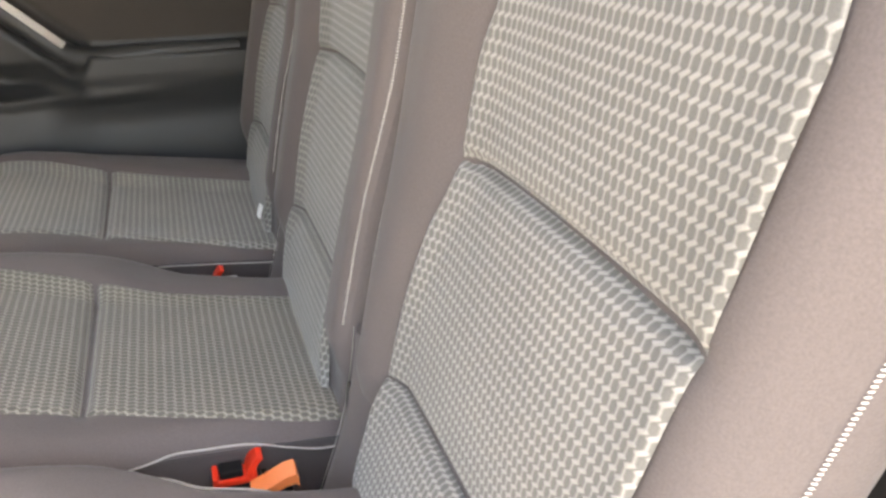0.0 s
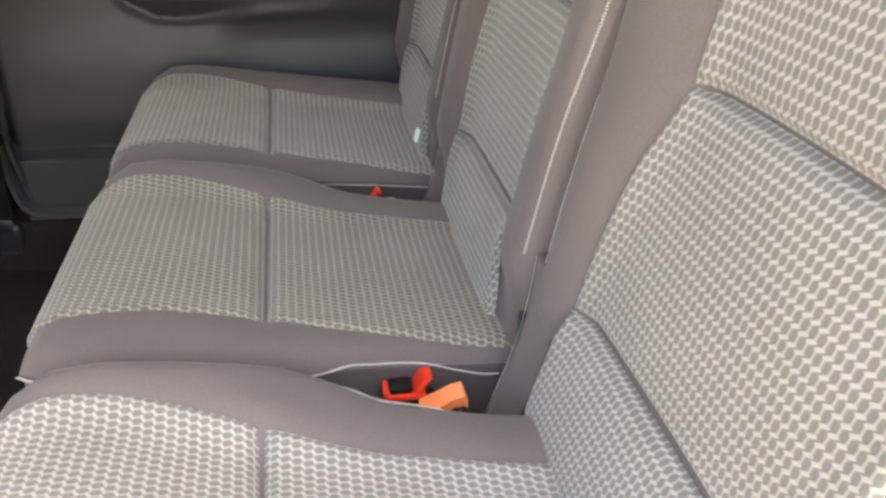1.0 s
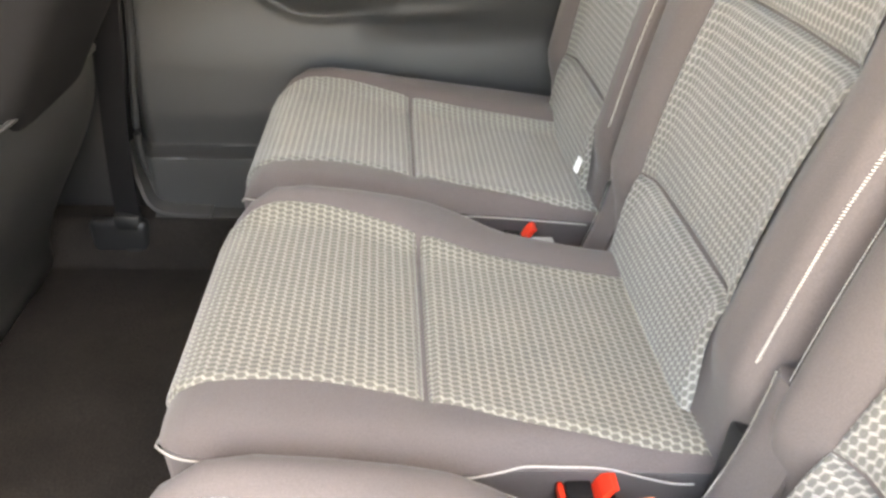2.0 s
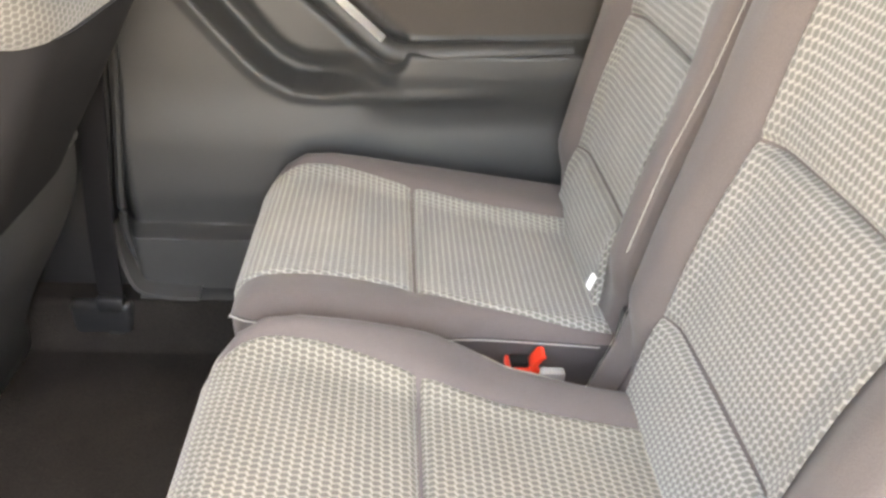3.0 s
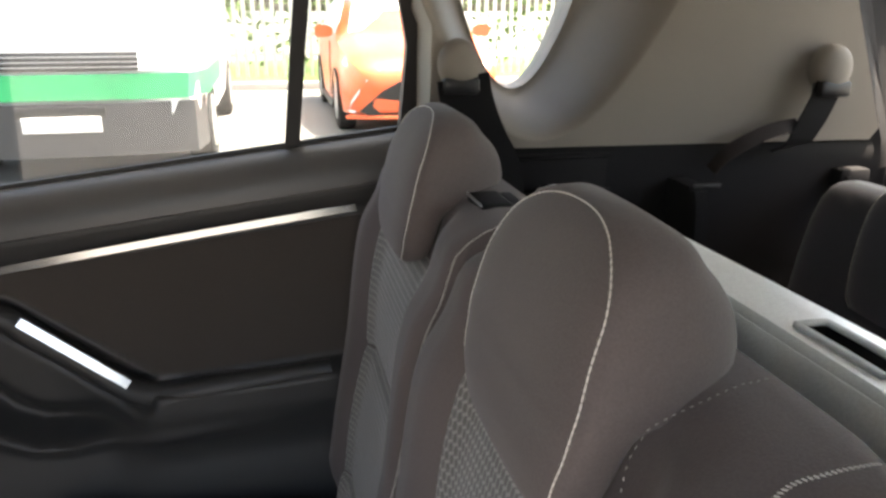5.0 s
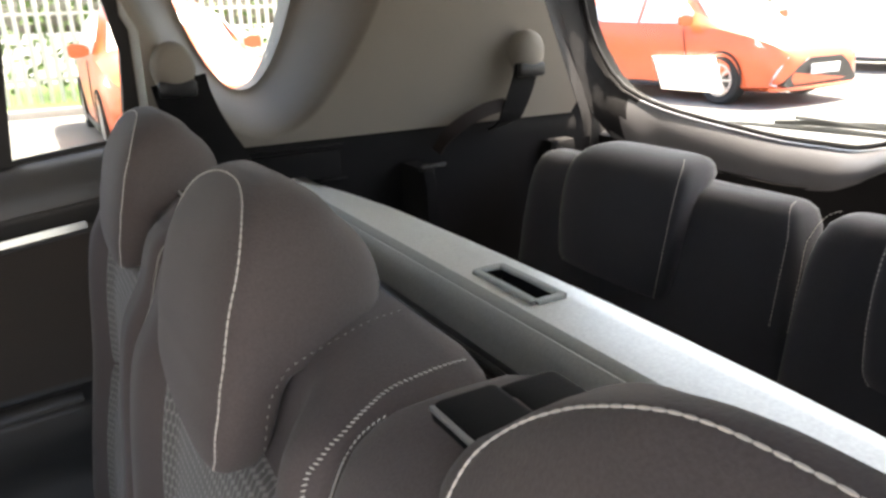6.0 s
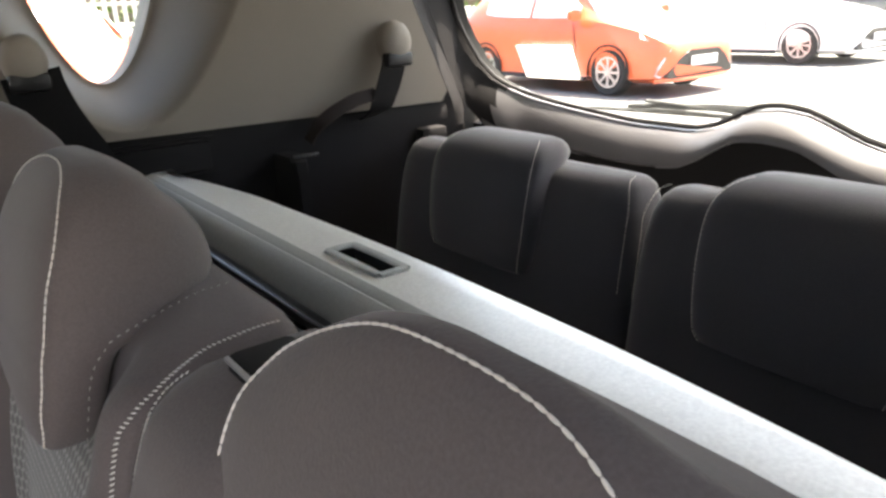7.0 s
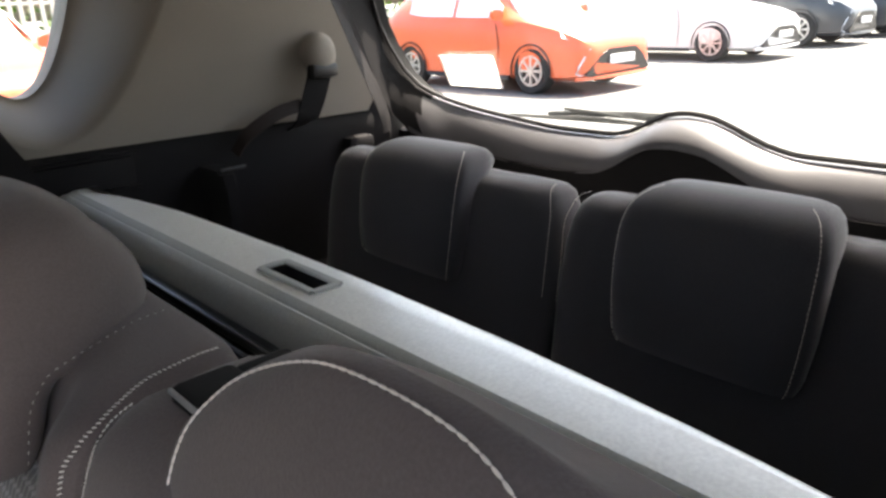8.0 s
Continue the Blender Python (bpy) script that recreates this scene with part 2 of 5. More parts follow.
def stitches(points, length=0.0055, gap=0.0025, r=0.0011):
    """A row of thread stitches along a path."""
    pts = resample(points, (length + gap) / 4)
    gs = []
    for i in range(0, len(pts) - 4, 4):
        a = pts[i]
        b = a.lerp(pts[i + 4], length / (length + gap))
        gs.append(tube([a, a.lerp(b, 0.25), a.lerp(b, 0.75), b], [r * 0.5, r, r, r * 0.5], 5))
    return join(*gs) if gs else ([], [])


def slanted_stitches(points, side, pitch=0.0028, reach=0.0012, r=0.00045):
    """A ladder of short slanting stitches across a seam; side(p) points across it."""
    pts = resample(points, pitch)
    gs = []
    for a, b in zip(pts, pts[1:]):
        d = (b - a).normalized()
        w = Vector(side)
        w = (w - d * w.dot(d)).normalized() * reach + d * reach * 0.55
        gs.append(tube([a - w, a - w * 0.5, a + w * 0.5, a + w], [r * 0.5, r, r, r * 0.5], 5))
    return join(*gs)


def block(lo, hi, bevel=0.004, seg=2):
    lo, hi = [min(a, b) for a, b in zip(lo, hi)], [max(a, b) for a, b in zip(lo, hi)]
    bm = bmesh.new()
    bmesh.ops.create_cube(bm, size=1)
    for v in bm.verts:
        v.co = Vector([(l + h) / 2 + c * (h - l) for l, h, c in zip(lo, hi, v.co)])
    if bevel:
        bmesh.ops.bevel(bm, geom=list(bm.edges), offset=bevel, segments=seg, profile=0.5, affect='EDGES')
    bm.verts.index_update()
    g = [tuple(v.co) for v in bm.verts], [tuple(v.index for v in f.verts) for f in bm.faces]
    bm.free()
    return g


def strap(points, width, axis, thick=0.0015):
    """A flat band along points, its width along axis(i)."""
    pts = [Vector(p) for p in points]
    rows = []
    for i, p in enumerate(pts):
        d = (pts[min(i + 1, len(pts) - 1)] - pts[max(i - 1, 0)]).normalized()
        w = Vector(axis[i] if isinstance(axis, list) else axis)
        w = (w - d * w.dot(d)).normalized()
        nrm = d.cross(w).normalized() * thick
        h = w * width / 2
        rows.append([tuple(p - h - nrm), tuple(p + h - nrm), tuple(p + h + nrm), tuple(p - h + nrm)])
    return loft(rows)


def smooth(t):
    t = max(0.0, min(1.0, t))
    return t * t * (3 - 2 * t)


def curve(t, table):
    """Smooth interpolation through a short table."""
    n = len(table)
    if t <= table[0][0]:
        return table[0][1]
    if t >= table[-1][0]:
        return table[-1][1]
    for i in range(n - 1):
        if t <= table[i + 1][0]:
            break
    (x0, y0), (x1, y1) = table[i], table[i + 1]
    s = (y1 - y0) / (x1 - x0)
    sa = (y0 - table[i - 1][1]) / (x0 - table[i - 1][0]) if i else s
    sb = (table[i + 2][1] - y1) / (table[i + 2][0] - x1) if i + 2 < n else s
    ma = 0.0 if sa * s <= 0 else 2 * sa * s / (sa + s)
    mb = 0.0 if sb * s <= 0 else 2 * sb * s / (sb + s)
    h, u = x1 - x0, (t - x0) / (x1 - x0)
    return y0 * (1 + 2 * u) * (1 - u) ** 2 + ma * h * u * (1 - u) ** 2 + y1 * u * u * (3 - 2 * u) + mb * h * u * u * (u - 1)


# ---- the second-row seat: cushion, backrest, head restraint ----
SEATS = (-0.453, -0.005, 0.450)
CUSHION_Z = [(-0.010, 0.300), (-0.004, 0.338), (0.010, 0.366), (0.040, 0.382), (0.09, 0.384), (0.24, 0.368), (0.40, 0.354), (0.52, 0.342)]
CUSHION_HALF = {1: [(-0.010, 0.130), (-0.005, 0.160), (0.005, 0.186), (0.04, 0.211), (0.10, 0.219), (0.25, 0.217), (0.29, 0.208), (0.32, 0.194), (0.345, 0.178), (0.40, 0.164), (0.45, 0.155), (0.52, 0.150)],
                -1: [(-0.010, 0.125), (-0.005, 0.156), (0.005, 0.182), (0.04, 0.206), (0.10, 0.217), (0.25, 0.218), (0.33, 0.209), (0.40, 0.206), (0.52, 0.200)]}
CUSHION_STRAIGHT = {1: [(-0.010, 0.130), (-0.005, 0.160), (0.005, 0.186), (0.04, 0.211), (0.10, 0.219), (0.25, 0.217), (0.33, 0.211), (0.40, 0.206), (0.52, 0.200)], -1: CUSHION_HALF[-1]}
CUSHION_INSERT = {1: [(-0.010, 0.105), (0.0, 0.140), (0.03, 0.160), (0.07, 0.168), (0.12, 0.163), (0.237, 0.126), (0.337, 0.096), (0.464, 0.076), (0.52, 0.072)],
                  -1: [(-0.010, 0.105), (0.0, 0.132), (0.03, 0.138), (0.126, 0.138), (0.235, 0.149), (0.352, 0.176), (0.47, 0.190), (0.52, 0.190)]}


def cushion_top(x, y, outline=CUSHION_HALF):
    """Nearly flat seat surface, soft bolsters that roll over to the piping and dip beside the buckles."""
    side = 1 if y >= 0 else -1
    w, ins, a = curve(x, outline[side]), curve(x, CUSHION_INSERT[side]), abs(y)
    dip = 0.017 * smooth((x - 0.20) / 0.15) if outline is CUSHION_HALF else 0.0
    up = (0.030 - dip if side > 0 else 0.006) * smooth((x + 0.01) / 0.08) * smooth((a - ins + 0.035) / 0.06)
    k = max(0.0, (a - (w - 0.036)) / 0.036)
    seam = 0.007 * math.exp(-((x - 0.240) / 0.009) ** 2) * smooth((ins + 0.014 - a) / 0.02)
    return curve(x, CUSHION_Z) + up - seam - 0.024 * smooth((x + 0.02) / 0.06) * min(k, 1.0) ** 2.2


def back_front(z):
    return curve(z, [(0.30, 0.486), (0.35, 0.498), (0.40, 0.510), (0.458, 0.520), (0.55, 0.535), (0.68, 0.558), (0.80, 0.573), (0.855, 0.584), (0.90, 0.606), (0.945, 0.622), (0.957, 0.640), (0.962, 0.662)])


def back_rear(z):
    return curve(z, [(0.30, 0.595), (0.60, 0.640), (0.90, 0.686), (0.945, 0.694), (0.957, 0.696), (0.962, 0.692)])


def back_width(z, side):
    if side > 0:
        return curve(z, [(0.30, 0.178), (0.36, 0.196), (0.45, 0.212), (0.70, 0.218), (0.82, 0.214), (0.88, 0.204), (0.93, 0.195), (0.950, 0.190), (0.958, 0.178), (0.962, 0.160)])
    return curve(z, [(0.30, 0.180), (0.36, 0.202), (0.45, 0.220), (0.60, 0.222), (0.66, 0.225), (0.74, 0.233), (0.80, 0.233), (0.86, 0.220), (0.90, 0.203), (0.93, 0.196), (0.950, 0.193), (0.958, 0.180), (0.962, 0.160)])


EDGE_FALL = [(0.40, 0.014), (0.60, 0.012), (0.66, 0.016), (0.74, 0.022), (0.82, 0.024), (0.87, 0.022), (0.91, 0.012), (0.95, 0.014)]


class BackShape:
    """Outline of one backrest: half widths of the body and of its cloth insert towards +y (left) and -y (right)."""

    def __init__(self, left, right, outer=None, outer_fall=0.0, set_back=0.0, shoulder=None, roll=0.006):
        self.inserts = {1: left, -1: right}
        self.outer, self.outer_fall, self.set_back, self.shoulder, self.roll = outer, outer_fall, set_back, shoulder, roll

    def insert(self, z, side):
        return curve(z, self.inserts[side])

    def half(self, z, side):
        if side < 0 and self.outer:
            return curve(z, self.outer)
        if side > 0 and self.shoulder:
            return curve(z, self.shoulder)
        return back_width(z, side)

    def surface(self, z, y):
        """The front face: a flat insert, side bolsters that stand proud of it and roll back to the side."""
        side = 1 if y >= 0 else -1
        w, ins, a = self.half(z, side), self.insert(z, side), abs(y)
        ins = min(ins, w - 0.03)
        lift = 0.033 * smooth((a - ins + 0.030) / max(0.07, 0.8 * (w - ins))) * smooth((0.985 - z) / 0.05) * smooth((z - 0.36) / 0.10)
        reach, drop = 0.022, curve(z, EDGE_FALL)
        if side < 0 and self.outer_fall:
            lift, reach, drop = 0.35 * lift, 1.15 * (w - ins), self.outer_fall * 0.8
        fall = drop * max(0.0, (a - (w - reach)) / reach) ** 2.2
        # the lower panel is a soft roll, the others meet in a sewn valley
        within = smooth((ins + 0.010 - a) / 0.02)
        lift += self.roll * within * math.sin(math.pi * max(0.0, min(1.0, (z - 0.330) / 0.1335))) ** 0.7
        fall += 0.006 * within * math.exp(-((z - 0.680 - 0.004 * (1 - (y / 0.15) ** 2)) / 0.008) ** 2)
        return back_front(z) - lift + fall + self.set_back * smooth((z - 0.32) / 0.1)


INSERT_EDGES = ([(0.33, 0.143), (0.45, 0.138), (0.60, 0.131), (0.72, 0.124), (0.88, 0.118)], [(0.33, 0.150), (0.45, 0.132), (0.60, 0.135), (0.70, 0.143), (0.88, 0.140)])
PLAIN_BACK = BackShape(*INSERT_EDGES)
FAR_BACK = BackShape(*INSERT_EDGES, outer=[(0.30, 0.180), (0.36, 0.196), (0.45, 0.204), (0.60, 0.208), (0.70, 0.216), (0.78, 0.224), (0.86, 0.236), (0.90, 0.243), (0.93, 0.244), (0.950, 0.240), (0.958, 0.228), (0.962, 0.205)])
NEAR_BACK = BackShape([(0.33, 0.155), (0.45, 0.150), (0.61, 0.125), (0.67, 0.106), (0.76, 0.095), (0.80, 0.082), (0.88, 0.070)],
                      [(0.33, 0.140), (0.45, 0.150), (0.58, 0.167), (0.66, 0.172), (0.75, 0.184), (0.83, 0.192), (0.88, 0.195)],
                      [(0.30, 0.175), (0.36, 0.190), (0.45, 0.203), (0.60, 0.218), (0.70, 0.228), (0.80, 0.240), (0.88, 0.243), (0.93, 0.232), (0.950, 0.215), (0.958, 0.19), (0.962, 0.165)], 0.075, 0.012,
                      [(0.30, 0.178), (0.36, 0.196), (0.45, 0.207), (0.70, 0.210), (0.80, 0.207), (0.84, 0.213), (0.87, 0.219), (0.89, 0.220), (0.91, 0.211), (0.93, 0.202), (0.950, 0.197), (0.958, 0.183), (0.962, 0.165)], 0.013)


def cushion_body(outline):
    rings = []
    for x in [-0.010, -0.008, -0.004, 0.0, 0.012, 0.03, 0.06, 0.10, 0.16, 0.215, 0.226, 0.233, 0.240, 0.247, 0.254, 0.265, 0.29, 0.31, 0.33, 0.35, 0.375, 0.40, 0.43, 0.46, 0.49, 0.52]:
        wl, wr = curve(x, outline[1]), curve(x, outline[-1])
        ys = [-wr + (wl + wr) * (0.5 - 0.5 * math.cos(math.pi * i / 40)) for i in range(41)]
        top = [(x, y, cushion_top(x, y, outline)) for y in ys]
        za, zb = top[0][2], top[-1][2]
        low = 0.19 + max(0.0, 0.04 - x) * 1.2
        rings.append([(x, -wr + 0.02, low), (x, -wr + 0.012, za - 0.060), (x, -wr + 0.006, za - 0.010)] + top + [(x, wl - 0.006, zb - 0.010), (x, wl - 0.012, zb - 0.060), (x, wl - 0.02, low)])
    return loft(rings)


def panel(rows, u_of, v_of, out, depth):
    """A padded cloth panel: rows of points lifted by out, its rim turned down by depth; UV in metres."""
    m, n = len(rows), len(rows[0])
    vs, uv, fs = [], [], []
    for i in range(m):
        for j in range(n):
            e = min(i, m - 1 - i, j, n - 1 - j)
            k = (0.08, 0.45, 0.85)[e] if e < 3 else 1.0
            p = Vector(rows[i][j]) + out(i, j) * (depth * k)
            vs.append(tuple(p))
            uv.append((u_of(i, j), v_of(i, j)))
    # lengths along the cloth itself, from the middle outwards
    ci, cj = m // 2, n // 2
    us, ws = [0.0] * (m * n), [0.0] * (m * n)
    for i in range(m):
        us[i * n + cj] = uv[i * n + cj][0]
        for way in (1, -1):
            j = cj + way
            while 0 <= j < n:
                us[i * n + j] = us[i * n + j - way] + way * math.dist(vs[i * n + j], vs[i * n + j - way])
                j += way
    for j in range(n):
        ws[ci * n + j] = uv[ci * n + j][1]
        for way in (1, -1):
            i = ci + way
            while 0 <= i < m:
                ws[i * n + j] = ws[(i - way) * n + j] + way * math.dist(vs[i * n + j], vs[(i - way) * n + j])
                i += way
    uv = [(a, b) for a, b in zip(us, ws)]
    for i in range(m - 1):
        for j in range(n - 1):
            a = i * n + j
            fs.append((a, a + 1, a + n + 1, a + n))
    return vs, fs, uv


def spaced(a, b, n, rim=0.009):
    """n values from a to b, three of them close to each end."""
    s = 1 if b > a else -1
    head = [a, a + s * rim * 0.25, a + s * rim * 0.6, a + s * rim]
    tail = [b - s * rim, b - s * rim * 0.6, b - s * rim * 0.25, b]
    k = n - 8
    return head + [head[-1] + (tail[0] - head[-1]) * (i + 1) / (k + 1) for i in range(k)] + tail


def cushion_panel(x0, x1, outline):
    xs = spaced(x0, x1, 26)
    rows, arc, s = [], [], 0.0
    for i, x in enumerate(xs):
        rows.append([(x, y, cushion_top(x, y, outline)) for y in spaced(-curve(x, CUSHION_INSERT[-1]), curve(x, CUSHION_INSERT[1]), 28)])
        if i:
            s += math.hypot(xs[i] - xs[i - 1], rows[i][14][2] - rows[i - 1][14][2])
        arc.append(s + x0)
    vs, fs, uv = panel(rows, lambda i, j: rows[i][j][1], lambda i, j: arc[i], lambda i, j: Vector((0.0, 0, 1)) if xs[i] > 0.02 else Vector((-0.6, 0, 0.8)), 0.005)
    return vs, fs, [(-a, b) for a, b in uv]


def back_panel(shape, z0, z1, puff=0.006, bow=0.0):
    zs = spaced(z0, z1, 24)
    rows = []
    for z in zs:
        ys = spaced(-shape.insert(z, -1), shape.insert(z, 1), 26)
        rows.append([(0, y, z + bow * (1 - (y / 0.15) ** 2)) for y in ys])
    rows = [[(shape.surface(p[2], p[1]) - 0.004 * math.sin(math.pi * (zs[i] - z0) / (z1 - z0)), p[1], p[2]) for p in r] for i, r in enumerate(rows)]
    vs, fs, uv = panel(rows, lambda i, j: rows[i][j][1], lambda i, j: rows[i][j][2], lambda i, j: Vector((-0.98, 0, 0.16)), puff)
    return vs, fs, [(-a, b) for a, b in uv]


def backrest_body(shape):
    rings = []
    zs = [0.30, 0.33, 0.36, 0.40, 0.43, 0.45, 0.458, 0.464, 0.48, 0.54, 0.60, 0.65, 0.668, 0.676, 0.684, 0.692, 0.71, 0.74, 0.78] + [0.80 + 0.01 * k for k in range(15)] + [0.946, 0.951, 0.955, 0.959, 0.962]
    for z in zs:
        wl, wr, xr = shape.half(z, 1), shape.half(z, -1), back_rear(z)
        xs = [-wr + (wl + wr) * (0.5 - 0.5 * math.cos(math.pi * i / 48)) for i in range(49)]
        front = [(shape.surface(z, y), y, z) for y in xs]
        a, b = front[-1][0], front[0][0]
        rings.append(front + [(a + (xr - a) * 0.4, wl + 0.002, z), (xr - 0.012, wl + 0.001, z), (xr - 0.003, wl - 0.006, z), (xr, wl - 0.02, z), (xr, 0, z), (xr, -wr + 0.02, z), (xr - 0.003, -wr + 0.006, z), (xr - 0.012, -wr - 0.001, z), (b + (xr - b) * 0.4, -wr - 0.002, z)])
    return loft(rings)


HEAD = [  # height, front, rear, half width
    (0.872, 0.572, 0.588, 0.058), (0.875, 0.566, 0.596, 0.074), (0.883, 0.561, 0.602, 0.088), (0.903, 0.560, 0.610, 0.098), (0.928, 0.564, 0.618, 0.104),
    (0.940, 0.566, 0.630, 0.106), (0.947, 0.568, 0.672, 0.107), (0.955, 0.570, 0.688, 0.106), (0.968, 0.573, 0.695, 0.104), (0.985, 0.578, 0.692, 0.101),
    (1.002, 0.585, 0.683, 0.095), (1.016, 0.593, 0.670, 0.088), (1.028, 0.602, 0.661, 0.077), (1.036, 0.611, 0.649, 0.062), (1.041, 0.619, 0.641, 0.044)]


HEAD_NEAR = [  # the wider, leaning restraint of the seat by the open door
    (0.869, 0.602, 0.618, 0.082), (0.873, 0.597, 0.626, 0.102), (0.883, 0.593, 0.632, 0.118), (0.903, 0.592, 0.640, 0.129), (0.928, 0.596, 0.648, 0.136),
    (0.941, 0.599, 0.662, 0.138), (0.955, 0.603, 0.708, 0.139), (0.969, 0.607, 0.724, 0.137), (0.985, 0.612, 0.719, 0.129), (1.001, 0.618, 0.704, 0.111),
    (1.013, 0.623, 0.686, 0.097), (1.023, 0.629, 0.671, 0.079), (1.031, 0.635, 0.660, 0.060), (1.036, 0.640, 0.656, 0.043), (1.039, 0.645, 0.653, 0.026)]


def fine_rows(table, steps=3):
    """The table with smooth rows between its rows."""
    zs = [r[0] for r in table]
    out = []
    for a, b in zip(zs, zs[1:]):
        out += [a + (b - a) * k / steps for k in range(steps)]
    out.append(zs[-1])
    return [(z, *(curve(z, [(r[0], r[c]) for r in table]) for c in (1, 2, 3))) for z in out]


def head_slice(z, f, r, w, n=40, taper=1.3):
    h = min((r - f) / 2, 0.024)
    c = f + h
    out = []
    for k in range(n):
        a = 2 * math.pi * k / n
        ca, sa = math.cos(a), math.sin(a)
        e = 0.55
        xx = c + (h if ca < 0 else r - c) * math.copysign(abs(ca) ** e, ca)
        ww = w * (1 - taper * max(0.0, xx - f - 0.045))
        out.append((xx, ww * math.copysign(abs(sa) ** e, sa), z))
    return out


def head_face(table, y, z):
    """Front surface of the head restraint."""
    f, r, w = (curve(z, [(t[0], t[c]) for t in table]) for c in (1, 2, 3))
    h = min((r - f) / 2, 0.024)
    q = min(abs(y) / w, 0.995)
    return f + h * (1 - (1 - q ** (2 / 0.55)) ** (0.55 / 2))


def head_seam(table, inset=0.935, lean=1.0):
    """The seam round the front face of the head restraint: up one side, an arch below the crown, down the other."""
    zs = [t[0] for t in table]
    z0, top = zs[-1] - 0.060, zs[-1] - 0.001
    half = []
    for z in np.linspace(zs[1] + 0.001, z0, 20):
        half.append((inset * curve(z, [(t[0], t[3]) for t in table]), z))
    y0 = half[-1][0]
    for k in range(1, 13):
        a = 0.5 * math.pi * k / 12
        z = z0 + (top - z0) * math.sin(a)
        half.append((min(y0 * math.cos(a) ** 0.75, 0.96 * curve(z, [(t[0], t[3]) for t in table])) if k < 12 else 0.0, z))
    line = [(-y * lean, z) for y, z in half] + [(y, z) for y, z in half[-2::-1]]
    pts = [Vector(p) for p in resample([(0.0, y, z) for y, z in line], 0.0035)]
    for _ in range(14):
        pts = [pts[0]] + [(a + 2 * b + c) / 4 for a, b, c in zip(pts, pts[1:], pts[2:])] + [pts[-1]]
    return [(head_face(table, p.y, p.z) - 0.0006, p.y, p.z + 0.0005) for p in pts]


def edge_line(shape, side):
    """The outer front seam of the backrest, carried over the shoulder to its rear corner."""
    pts = []
    for i in range(28):
        z = 0.475 + (0.935 - 0.475) * i / 27
        y = shape.half(z, side) - 0.0045
        pts.append((shape.surface(z, side * y) - 0.0016, side * (y + 0.0008), z))
    for z in (0.941, 0.946, 0.950, 0.954):
        y = shape.half(z, side) - 0.003
        pts.append((shape.surface(z, side * y) - 0.0012, side * (y + 0.0008), z + 0.0008))
    for x, z in ((0.640, 0.9590), (0.655, 0.9615), (0.668, 0.9630), (0.680, 0.9632), (0.688, 0.9625)):
        pts.append((x, side * (0.9 * shape.half(0.955, side) + 0.1 * shape.half(0.962, side) - 0.006), z))
    return smooth_path(pts, 3)


def piping_line(side, outline):
    """Piping round the front corner and back along the rolled edge, lifted over the buckle gap."""
    pts = [(-0.0085, side * y, cushion_top(-0.0075, side * y, outline) + 0.001) for y in (0.0, 0.05, 0.10, 0.13)]
    pts += [(x - 0.002, side * curve(x, outline[side]), cushion_top(x, side * curve(x, outline[side]), outline) - 0.003) for x in (-0.004, 0.005)]
    for x in (0.025, 0.05, 0.10, 0.18, 0.26, 0.30, 0.325, 0.35, 0.40, 0.44, 0.47, 0.49):
        w = curve(x, outline[side])
        rise = 0.0 if outline is CUSHION_STRAIGHT else 0.010 * smooth((x - 0.28) / 0.05) * (1 - smooth((x - 0.38) / 0.09)) - 0.010 * smooth((x - 0.40) / 0.08)
        pts.append((x - 0.002, side * (w + 0.0005), cushion_top(x, side * w, outline) - 0.004 + rise))
    return smooth_path(pts, 5)


